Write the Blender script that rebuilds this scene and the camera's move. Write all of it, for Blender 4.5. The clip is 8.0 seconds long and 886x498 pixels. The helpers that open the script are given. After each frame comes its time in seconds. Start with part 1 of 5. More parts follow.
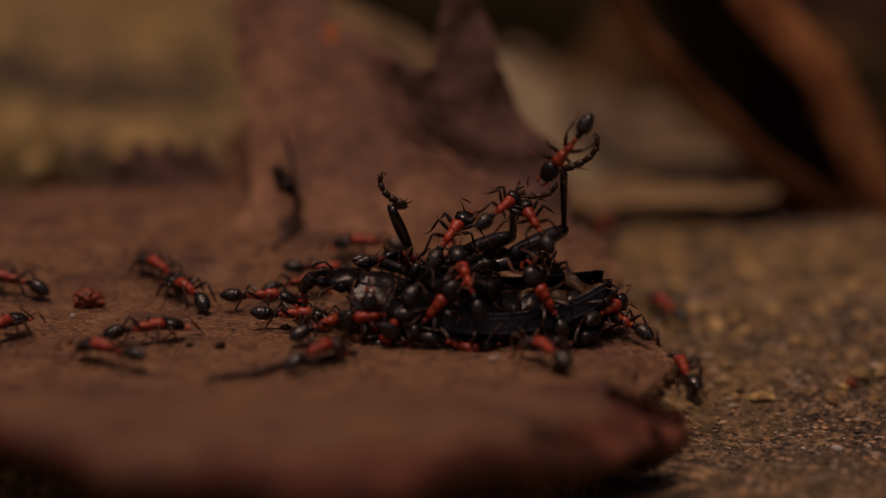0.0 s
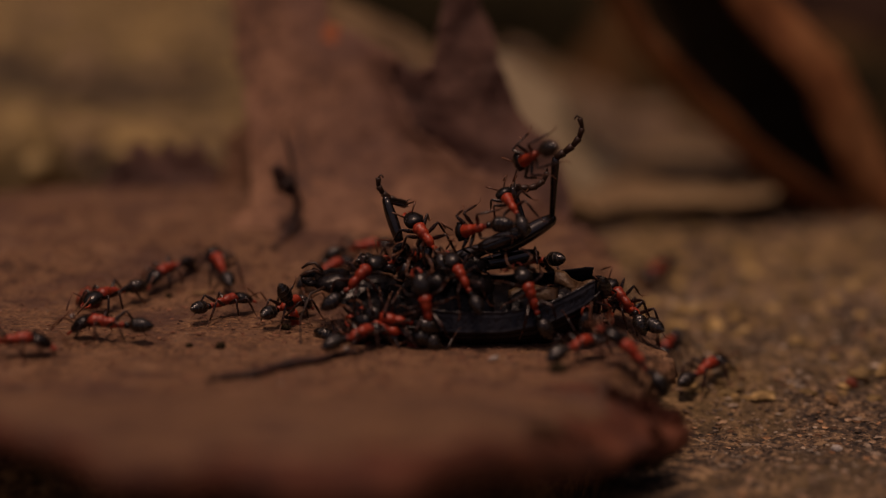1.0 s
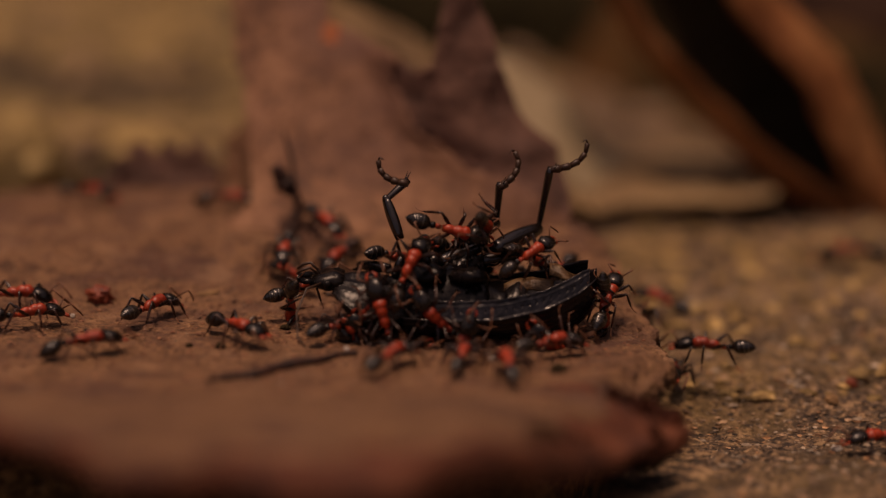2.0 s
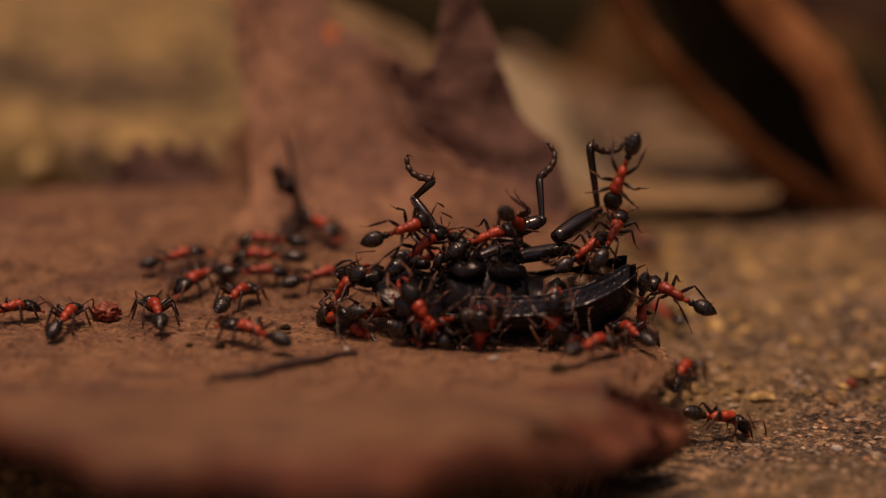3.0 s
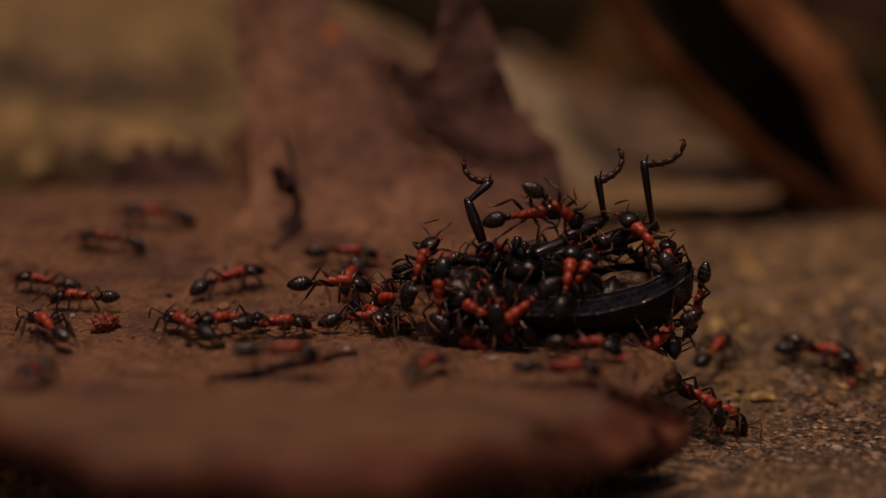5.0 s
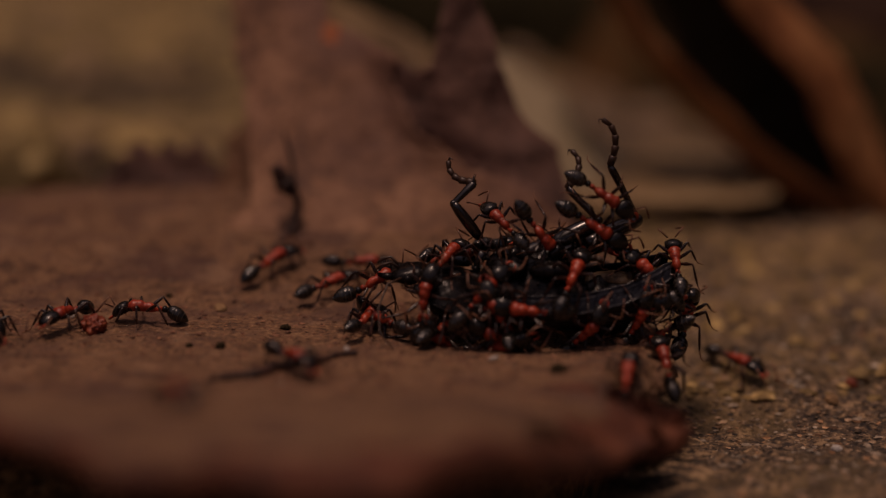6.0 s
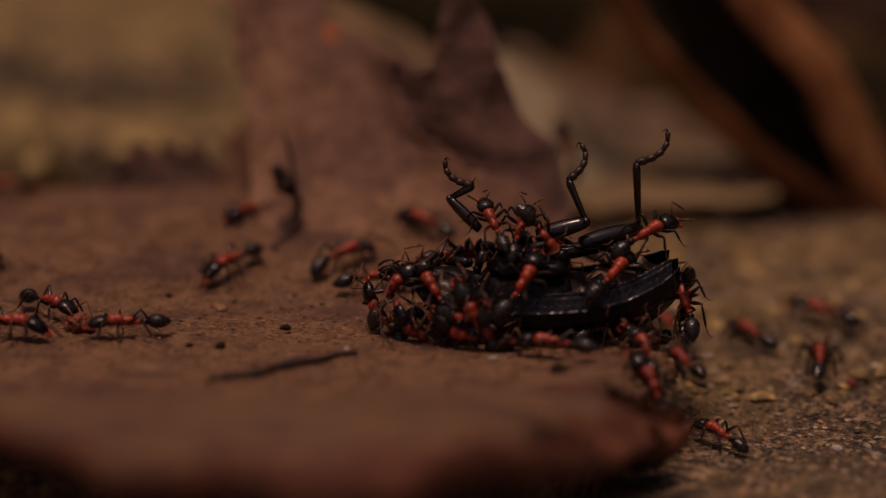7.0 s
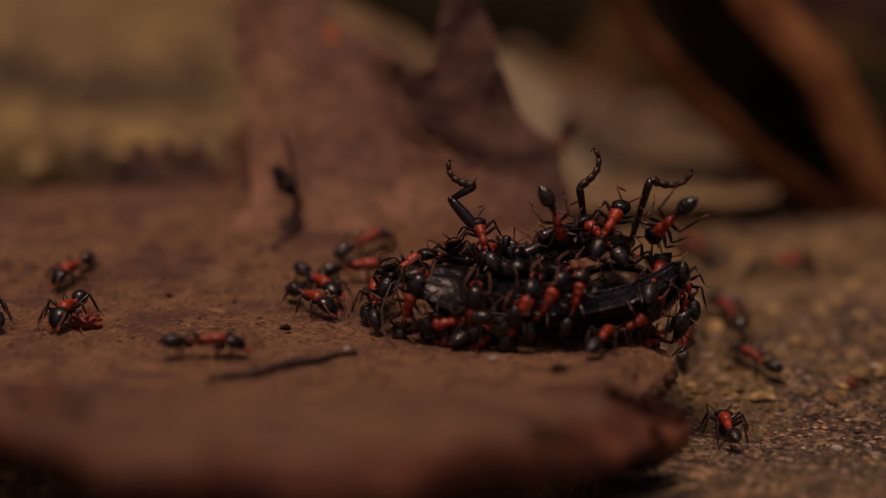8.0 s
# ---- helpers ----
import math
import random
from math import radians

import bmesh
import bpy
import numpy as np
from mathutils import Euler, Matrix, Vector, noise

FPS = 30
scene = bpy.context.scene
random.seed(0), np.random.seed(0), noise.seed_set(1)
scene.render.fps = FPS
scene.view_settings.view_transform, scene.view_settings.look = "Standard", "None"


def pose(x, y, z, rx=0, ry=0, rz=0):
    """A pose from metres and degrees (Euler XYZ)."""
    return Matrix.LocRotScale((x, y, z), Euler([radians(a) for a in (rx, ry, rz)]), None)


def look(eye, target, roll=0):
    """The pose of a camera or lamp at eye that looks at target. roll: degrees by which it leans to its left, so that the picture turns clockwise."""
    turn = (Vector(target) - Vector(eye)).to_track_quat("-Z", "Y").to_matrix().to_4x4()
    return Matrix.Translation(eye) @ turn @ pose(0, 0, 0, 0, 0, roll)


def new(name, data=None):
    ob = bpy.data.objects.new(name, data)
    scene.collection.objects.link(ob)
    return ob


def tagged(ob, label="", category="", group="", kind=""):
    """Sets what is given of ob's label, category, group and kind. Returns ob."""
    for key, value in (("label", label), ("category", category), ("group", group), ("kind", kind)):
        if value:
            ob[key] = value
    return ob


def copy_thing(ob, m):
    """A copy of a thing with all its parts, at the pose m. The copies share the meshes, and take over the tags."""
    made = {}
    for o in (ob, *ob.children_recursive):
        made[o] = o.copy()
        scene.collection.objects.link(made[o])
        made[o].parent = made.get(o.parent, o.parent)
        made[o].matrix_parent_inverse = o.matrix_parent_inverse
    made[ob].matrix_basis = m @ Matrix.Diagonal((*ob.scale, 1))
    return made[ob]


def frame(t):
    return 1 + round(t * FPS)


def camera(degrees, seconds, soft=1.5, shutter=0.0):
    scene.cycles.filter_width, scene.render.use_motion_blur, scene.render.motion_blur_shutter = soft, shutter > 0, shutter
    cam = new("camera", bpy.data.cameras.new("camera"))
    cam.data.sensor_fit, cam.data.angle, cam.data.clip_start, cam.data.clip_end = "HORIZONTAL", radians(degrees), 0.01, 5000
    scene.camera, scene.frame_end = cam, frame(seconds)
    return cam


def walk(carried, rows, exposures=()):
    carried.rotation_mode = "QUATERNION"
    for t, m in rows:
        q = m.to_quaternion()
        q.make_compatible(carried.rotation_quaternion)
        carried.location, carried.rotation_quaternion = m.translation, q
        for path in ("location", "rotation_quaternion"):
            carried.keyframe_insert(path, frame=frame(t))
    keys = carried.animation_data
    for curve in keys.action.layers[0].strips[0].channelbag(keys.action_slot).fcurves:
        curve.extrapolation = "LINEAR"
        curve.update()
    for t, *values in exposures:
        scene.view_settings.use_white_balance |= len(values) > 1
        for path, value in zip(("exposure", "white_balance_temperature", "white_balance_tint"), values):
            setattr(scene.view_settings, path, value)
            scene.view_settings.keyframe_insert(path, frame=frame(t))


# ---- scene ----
MM = 0.001

# ---------------------------------------------------------------- camera
cam = camera(18.0, 8.0, soft=1.25)
cam.data.dof.use_dof = True
cam.data.dof.focus_distance = 0.2514
cam.data.dof.aperture_fstop = 7.8
EYE = (0.0, -0.240315, 0.075909)
TARGET = (0.0, 0.0, 0.007)
walk(cam, [(0.0, look(EYE, TARGET)), (8.0, look(EYE, TARGET))],
     exposures=[(0.0, -0.72, 8200, 40), (0.5, -0.74, 8200, 40), (1.0, -0.64, 8200, 40), (1.5, -0.38, 8700, 40), (3.0, 0.20, 9100, 40), (3.5, 0.09, 9100, 40), (4.0, -0.18, 8800, 40), (4.5, -0.46, 8600, 40), (6.0, -0.77, 7900, 41), (7.0, -0.58, 8050, 41), (8.0, -0.53, 8100, 41)])

# ---------------------------------------------------------------- light
world = bpy.data.worlds.new("overcast_sky")
scene.world = world
world.use_nodes = True
wn = world.node_tree.nodes
sky = wn.new("ShaderNodeTexSky")
sky.sky_type = "NISHITA"
sky.sun_disc = False
sky.dust_density = 5.0
sky.sun_elevation = radians(82)
sky.sun_rotation = radians(231)
wn["Background"].inputs["Strength"].default_value = 0.05
world.node_tree.links.new(sky.outputs[0], wn["Background"].inputs["Color"])
sun = new("sun", bpy.data.lights.new("sun", "SUN"))
sun.data.energy = 1.5
sun.data.angle = radians(10.5)
sun.data.color = (1.0, 0.86, 0.68)
sun.matrix_world = look((-0.10, -0.08, 0.97), (0, 0, 0))


# ---------------------------------------------------------------- materials
def material(name, colors, rough=0.7, scale=400.0, detail=6.0, fine=2500.0, bump=0.3, depth=0.0004,
             random_tint=0.0, metal=0.0, coat=0.0, island=False, spec=0.5, sheen=0.0, stretch=(1, 1, 1),
             patches=(), rough_var=0.15, spread=0.2, coarse=1.0, grain=0.45):
    """A procedural surface: colours mixed by noise at two scales, bump from both, and stains: size, colour, from, to, amount."""
    m = bpy.data.materials.new(name)
    m.use_nodes = True
    nt = m.node_tree
    n, l = nt.nodes, nt.links
    b = n["Principled BSDF"]
    tc = n.new("ShaderNodeTexCoord")
    mp = n.new("ShaderNodeMapping")
    mp.inputs["Scale"].default_value = stretch
    l.new(tc.outputs["Object"], mp.inputs["Vector"])
    a = n.new("ShaderNodeTexNoise")
    a.inputs["Scale"].default_value = scale
    a.inputs["Detail"].default_value = detail
    a.inputs["Roughness"].default_value = 0.62
    f = n.new("ShaderNodeTexNoise")
    f.inputs["Scale"].default_value = fine
    f.inputs["Detail"].default_value = 5
    l.new(mp.outputs[0], a.inputs["Vector"])
    l.new(mp.outputs[0], f.inputs["Vector"])
    mixf = n.new("ShaderNodeMath")
    mixf.operation = "MULTIPLY_ADD"
    l.new(f.outputs["Fac"], mixf.inputs[0])
    mixf.inputs[1].default_value = grain
    sub = n.new("ShaderNodeMath")
    sub.operation = "MULTIPLY_ADD"
    l.new(a.outputs["Fac"], sub.inputs[0])
    sub.inputs[1].default_value = coarse
    sub.inputs[2].default_value = 0.5 - 0.5 * coarse - 0.5 * grain
    l.new(sub.outputs[0], mixf.inputs[2])
    ramp = n.new("ShaderNodeValToRGB")
    while len(ramp.color_ramp.elements) < len(colors):
        ramp.color_ramp.elements.new(0.5)
    for i, c in enumerate(colors):
        e = ramp.color_ramp.elements[i]
        e.position = 0.5 - spread + 2 * spread * i / max(1, len(colors) - 1)
        e.color = (*c, 1)
    l.new(mixf.outputs[0], ramp.inputs["Fac"])
    out = ramp.outputs["Color"]
    for size, tone, low, high, amount in patches:
        p = n.new("ShaderNodeTexNoise")
        p.inputs["Scale"].default_value = size
        p.inputs["Detail"].default_value = 5
        l.new(mp.outputs[0], p.inputs["Vector"])
        pr = n.new("ShaderNodeValToRGB")
        pr.color_ramp.elements[1].color = (amount, amount, amount, 1)
        pr.color_ramp.elements[0].position, pr.color_ramp.elements[1].position = low, high
        l.new(p.outputs["Fac"], pr.inputs["Fac"])
        mx = n.new("ShaderNodeMixRGB")
        mx.inputs["Color2"].default_value = (*tone, 1)
        l.new(pr.outputs["Color"], mx.inputs["Fac"])
        l.new(out, mx.inputs["Color1"])
        out = mx.outputs["Color"]
    if random_tint:
        if island:
            src = n.new("ShaderNodeNewGeometry").outputs["Random Per Island"]
        else:
            src = n.new("ShaderNodeObjectInfo").outputs["Random"]
        hs = n.new("ShaderNodeHueSaturation")
        mr = n.new("ShaderNodeMapRange")
        mr.inputs["To Min"].default_value = 1 - random_tint
        mr.inputs["To Max"].default_value = 1 + random_tint
        l.new(src, mr.inputs["Value"])
        l.new(mr.outputs[0], hs.inputs["Value"])
        l.new(out, hs.inputs["Color"])
        out = hs.outputs["Color"]
    l.new(out, b.inputs["Base Color"])
    b.inputs["Metallic"].default_value = metal
    b.inputs["Specular IOR Level"].default_value = spec
    b.inputs["Coat Weight"].default_value = coat
    b.inputs["Coat Roughness"].default_value = 0.12
    b.inputs["Sheen Weight"].default_value = sheen
    rr = n.new("ShaderNodeMapRange")
    rr.inputs["To Min"].default_value = max(0.03, rough - rough_var)
    rr.inputs["To Max"].default_value = min(1.0, rough + rough_var)
    l.new(f.outputs["Fac"], rr.inputs["Value"])
    l.new(rr.outputs[0], b.inputs["Roughness"])
    bp = n.new("ShaderNodeBump")
    bp.inputs["Strength"].default_value = bump
    bp.inputs["Distance"].default_value = depth
    l.new(mixf.outputs[0], bp.inputs["Height"])
    l.new(bp.outputs[0], b.inputs["Normal"])
    return m


SOIL = material("weathered_soil", [(0.025, 0.017, 0.0135), (0.095, 0.062, 0.040), (0.23, 0.143, 0.077), (0.50, 0.325, 0.175)], 0.8, 300, 9,
                1500, 1.0, 0.0010, spread=0.15, grain=0.9, patches=[(70, (0.38, 0.24, 0.085), 0.48, 0.64, 0.5), (34, (0.045, 0.033, 0.021), 0.50, 0.64, 0.65), (210, (0.05, 0.035, 0.025), 0.54, 0.64, 0.5)])
LICHEN = material("ochre_lichen", [(0.044, 0.030, 0.015), (0.16, 0.106, 0.042), (0.37, 0.25, 0.098)], 0.85, 38, 8, 500, 0.9, 0.0012,
                  spread=0.11, stretch=(0.5, 1.2, 1), patches=[(26, (0.46, 0.315, 0.115), 0.5, 0.62, 0.75)])
CLOD = material("ochre_clod", [(0.16, 0.10, 0.04), (0.36, 0.25, 0.10), (0.55, 0.40, 0.18)], 0.85, 160, 7, 900, 0.8, 0.0006)
PALE_CRUMB = material("pale_crumbs", [(0.14, 0.105, 0.075), (0.30, 0.23, 0.16), (0.50, 0.41, 0.31)], 0.75, 600, 5, 2400, 0.6, 0.0002, random_tint=0.6, island=True)
LICHEN_BITS = material("golden_lichen_crumbs", [(0.10, 0.062, 0.025), (0.30, 0.19, 0.070), (0.50, 0.34, 0.14)], 0.85, 500, 6, 2200, 0.7, 0.0002,
                       random_tint=0.5, island=True, spread=0.14)
PALE = material("pale_dry_leaf", [(0.28, 0.22, 0.13), (0.39, 0.31, 0.19), (0.48, 0.40, 0.27)], 0.7, 120, 6, 900, 0.3, 0.0003)
FLAKES = material("tan_flakes", [(0.123, 0.052, 0.023), (0.285, 0.133, 0.055), (0.475, 0.294, 0.162)], 0.6, 500, 5, 2500, 0.4, 0.0001,
                  random_tint=0.7, island=True, spread=0.14)
GRAVEL = material("soil_crumbs", [(0.048, 0.033, 0.024), (0.165, 0.108, 0.066), (0.36, 0.235, 0.14)], 0.8, 700, 5, 2500, 0.6, 0.0002,
                  random_tint=0.75, island=True, spread=0.12)
# near-black, so that the far ground's dimness is in the colour
FAR_DARK = material("dim_far_olive", [(0.007, 0.0055, 0.0027), (0.018, 0.0145, 0.0055), (0.036, 0.028, 0.012)], 0.9, 80, 8, 900, 0.6, 0.0006, spec=0.1)
GRAVEL_DARK = material("bark_dust", [(0.06, 0.024, 0.014), (0.19, 0.078, 0.042), (0.36, 0.18, 0.095)], 0.8, 900, 4, 3000, 0.3, 0.0001,
                       random_tint=0.5, island=True)
BARK = material("red_brown_bark", [(0.090, 0.042, 0.0225), (0.262, 0.127, 0.061), (0.48, 0.263, 0.130)], 0.72, 330, 9, 2300, 1.0, 0.0011,
                stretch=(0.85, 1.15, 1), spread=0.18, coarse=0.85, grain=0.7, patches=[(110, (0.105, 0.045, 0.034), 0.5, 0.64, 0.7), (330, (0.09, 0.036, 0.028), 0.54, 0.64, 0.55), (240, (0.46, 0.26, 0.14), 0.57, 0.68, 0.5)])
BARK_FLAKE = material("purple_brown_bark", [(0.13, 0.060, 0.034), (0.26, 0.125, 0.066), (0.38, 0.195, 0.108)], 0.8, 170, 9, 1300, 0.7, 0.0006,
                      spread=0.15, grain=0.6, patches=[(45, (0.15, 0.070, 0.05), 0.5, 0.68, 0.75)])
MOSSY_BANK = material("mossy_bank", [(0.014, 0.011, 0.0045), (0.045, 0.028, 0.010), (0.125, 0.060, 0.023)], 0.9, 45, 8, 900, 0.7, 0.0008, spread=0.13, spec=0.1)
SHADE_RING = material("unseen_shade_ring", [(0.012, 0.012, 0.005), (0.03, 0.028, 0.012), (0.06, 0.05, 0.02)], 0.9, 6, 8, 40, 0.8, 0.02)
FAR_BROWN = material("dim_far_brown", [(0.018, 0.010, 0.007), (0.039, 0.020, 0.0135), (0.065, 0.034, 0.023)], 0.85, 60, 8, 900, 0.6, 0.0006, spec=0.1)
# purple bark; on the flake it also holds the turned side's shade
BARK_PURPLE = material("dark_purple_bark", [(0.068, 0.032, 0.023), (0.125, 0.060, 0.043), (0.19, 0.095, 0.067)], 0.8, 170, 9, 1300, 0.7, 0.0006, spread=0.16, grain=0.6)
TORN = material("torn_red_bark", [(0.055, 0.015, 0.008), (0.13, 0.036, 0.016), (0.21, 0.066, 0.030)], 0.8, 300, 7, 2500, 0.7, 0.0004)
TORN_BRIGHT = material("fresh_torn_bark", [(0.16, 0.04, 0.015), (0.34, 0.09, 0.03), (0.48, 0.15, 0.05)], 0.8, 300, 7, 2500, 0.7, 0.0004)
BARK_ROLL = material("orange_brown_bark", [(0.135, 0.046, 0.018), (0.27, 0.105, 0.039), (0.41, 0.186, 0.077)], 0.85, 120, 8, 1500, 0.5, 0.0005, spec=0.2)
DEAD_LEAF = material("pale_dead_leaf", [(0.13, 0.078, 0.036), (0.27, 0.17, 0.08), (0.45, 0.32, 0.17)], 0.75, 45, 6, 900, 0.4, 0.0004)
# dark wood bits; on the curl's lining it holds the hollow's shade
DARK_WOOD_AND_HOLLOW = material("dark_rotten_wood_and_shade", [(0.025, 0.018, 0.010), (0.05, 0.035, 0.018), (0.08, 0.055, 0.03)], 0.9, 80, 8, 900, 0.6, 0.0006, spec=0.1)
TWIG = material("dark_twig", [(0.012, 0.005, 0.004), (0.032, 0.012, 0.008), (0.075, 0.026, 0.016)], 0.7, 900, 6, 4000, 0.5, 0.0002)
STRAW = material("straw_chaff", [(0.22, 0.12, 0.05), (0.40, 0.23, 0.10)], 0.7, 900, 4, 4000, 0.3, 0.0001)
RED_CRUMB = material("red_crumb", [(0.10, 0.018, 0.009), (0.25, 0.045, 0.02), (0.38, 0.09, 0.035)], 0.5, 900, 5, 4000, 0.6, 0.0002)
WHITE_GRAIN = material("white_grit", [(0.55, 0.5, 0.44), (0.75, 0.7, 0.62)], 0.6, 900, 4, 4000, 0.3, 0.0001)
ANT_RED = material("ant_red_cuticle", [(0.18, 0.019, 0.008), (0.38, 0.042, 0.015), (0.54, 0.080, 0.028)], 0.38, 900, 5, 4500, 0.8, 0.00010,
                   random_tint=0.25, spec=0.55, patches=[(800, (0.04, 0.010, 0.008), 0.54, 0.66, 0.75)])
ANT_BLACK = material("ant_black_cuticle", [(0.006, 0.005, 0.005), (0.012, 0.010, 0.009), (0.020, 0.016, 0.013)], 0.22, 1500, 5, 5000, 0.5,
                     0.00006, random_tint=0.4, spec=0.42, rough_var=0.12)
ANT_GASTER = material("ant_gaster_cuticle", [(0.005, 0.004, 0.004), (0.013, 0.010, 0.008), (0.026, 0.020, 0.015)], 0.12, 1300, 6, 5000, 0.5,
                      0.00012, random_tint=0.4, spec=0.55, rough_var=0.12, spread=0.15, grain=0.8, coat=0.2)
ANT_HAIR = material("ant_pale_hair", [(0.008, 0.006, 0.005), (0.035, 0.028, 0.022), (0.11, 0.09, 0.07)], 0.55, 2500, 4, 8000, 0.8, 0.00008, spec=0.3)
ANT_LEG = material("ant_leg_cuticle", [(0.010, 0.006, 0.005), (0.030, 0.013, 0.009), (0.085, 0.032, 0.019)], 0.28, 700, 4, 6000, 0.1, 0.00003, random_tint=0.4)
ANT_TARSUS = material("ant_foot_cuticle", [(0.07, 0.026, 0.014), (0.17, 0.066, 0.033), (0.30, 0.13, 0.065)], 0.4, 900, 4, 6000, 0.1, 0.00003)
BEETLE = material("beetle_black_cuticle", [(0.004, 0.003, 0.003), (0.008, 0.006, 0.006), (0.018, 0.014, 0.012)], 0.22, 600, 8, 2600, 0.5,
                  0.00016, spec=0.2, rough_var=0.14)
RIM = material("wing_rim_cuticle", [(0.008, 0.008, 0.010), (0.014, 0.014, 0.018), (0.024, 0.024, 0.03)], 0.17, 500, 5, 3500, 0.5,
               0.00010, spec=0.27, rough_var=0.14)
ELYTRON = material("wing_case_cuticle", [(0.006, 0.005, 0.006), (0.012, 0.010, 0.012), (0.02, 0.017, 0.018)], 0.22, 500, 5, 3500, 0.35,
                   0.00008, spec=0.26, rough_var=0.1)
BEETLE_LEG = material("beetle_leg_cuticle", [(0.005, 0.004, 0.004), (0.010, 0.007, 0.006), (0.020, 0.012, 0.010)], 0.22, 700, 5, 5000, 0.2,
                      0.00005, spec=0.6, rough_var=0.1, coat=0.25)
BEETLE_TARSUS = material("beetle_tarsus_cuticle", [(0.03, 0.014, 0.008), (0.06, 0.028, 0.015)], 0.45, 1200, 4, 5000, 0.3, 0.00005)
AMBER = material("amber_sclerite", [(0.04, 0.019, 0.009), (0.105, 0.056, 0.026), (0.20, 0.125, 0.064)], 0.35, 500, 5, 4000, 0.6, 0.0002, spec=0.25)


# ---------------------------------------------------------------- mesh helpers
def part(name, bm, mat, parent=None, label="", smooth=True):
    """Link a bmesh, drawn in millimetres, as one mesh object in metres."""
    bmesh.ops.scale(bm, vec=(MM, MM, MM), verts=bm.verts)
    bmesh.ops.recalc_face_normals(bm, faces=bm.faces)
    me = bpy.data.meshes.new(name)
    bm.to_mesh(me)
    bm.free()
    if smooth:
        me.shade_smooth()
    me.materials.append(mat)
    ob = new(name, me)
    if parent:
        ob.parent = parent
    if label:
        ob["label"] = label
    return ob


def rings(bm, loops, closed=True, caps=True):
    """Skin a list of point loops."""
    rows = [[bm.verts.new(p) for p in loop] for loop in loops]
    n = len(rows[0])
    for a, b in zip(rows, rows[1:]):
        for i in range(n if closed else n - 1):
            j = (i + 1) % n
            bm.faces.new((a[i], a[j], b[j], b[i]))
    if caps and closed:
        for row in (rows[0], rows[-1]):
            try:
                bm.faces.new(row)
            except ValueError:
                pass
    return rows


def tube(bm, pts, radii, n=8, flat=1.0):
    """A tapered round limb along points."""
    pts = [Vector(p) for p in pts]
    loops = []
    side = None
    for i, p in enumerate(pts):
        d = (pts[min(i + 1, len(pts) - 1)] - pts[max(i - 1, 0)]).normalized()
        if side is None:
            side = d.orthogonal().normalized()
        side = (side - d * side.dot(d)).normalized()
        up = d.cross(side)
        r = radii[i]
        loops.append([p + r * (math.cos(2 * math.pi * k / n) * side + flat * math.sin(2 * math.pi * k / n) * up) for k in range(n)])
    return rings(bm, loops)


def hull(bm, stations, n=14, top=1.0, bottom=1.0):
    """A body along x from stations (x, y, z, half width, half height)."""
    loops = []
    for x, y, z, w, h in stations:
        loop = []
        for k in range(n):
            a = 2 * math.pi * k / n
            s = math.sin(a)
            loop.append((x, y + w * math.cos(a), z + h * s * (top if s > 0 else bottom)))
        loops.append(loop)
    return rings(bm, loops)


def egg(bm, c, r, seg=12, rot=None):
    m = Matrix.Translation(c) @ (rot or Matrix()) @ Matrix.Diagonal((*r, 1))
    return bmesh.ops.create_uvsphere(bm, u_segments=seg, v_segments=max(6, seg * 2 // 3), radius=1, matrix=m)


def fbm(x, y, z=0.0, octaves=4):
    return noise.fractal(Vector((x, y, z)), 1.0, 2.0, octaves)


def interp(x, xs, ys):
    return float(np.interp(x, xs, ys))


def sheet_mesh(name, point, nu, nv, thick, mat, parent=None, label=""):
    """A curved sheet with real thickness from point(u, v) in millimetres."""
    P = np.array([[point(i / nu, j / nv) for j in range(nv + 1)] for i in range(nu + 1)])
    du = np.gradient(P, axis=0)
    dv = np.gradient(P, axis=1)
    N = np.cross(du, dv)
    N /= np.linalg.norm(N, axis=2, keepdims=True) + 1e-12
    Q = P - N * thick
    verts = np.concatenate([P.reshape(-1, 3), Q.reshape(-1, 3)]) * MM
    o = (nu + 1) * (nv + 1)
    ix = lambda i, j: i * (nv + 1) + j
    faces = []
    for i in range(nu):
        for j in range(nv):
            a, b, c, d = ix(i, j), ix(i + 1, j), ix(i + 1, j + 1), ix(i, j + 1)
            faces.append((a, b, c, d))
            faces.append((a + o, d + o, c + o, b + o))
    edge = [ix(i, 0) for i in range(nu)] + [ix(nu, j) for j in range(nv)] + [ix(i, nv) for i in range(nu, 0, -1)] + [ix(0, j) for j in range(nv, 0, -1)]
    for a, b in zip(edge, edge[1:] + edge[:1]):
        faces.append((b, a, a + o, b + o))
    me = bpy.data.meshes.new(name)
    me.from_pydata([tuple(v) for v in verts], [], faces)
    me.update()
    me.shade_smooth()
    me.materials.append(mat)
    ob = new(name, me)
    if parent:
        ob.parent = parent
    if label:
        ob["label"] = label
    return ob


def limit(x, lo=0.0, hi=1.0):
    return max(lo, min(hi, x))


def ease(x, a, b):
    t = limit((x - a) / (b - a))
    return t * t * (3 - 2 * t)


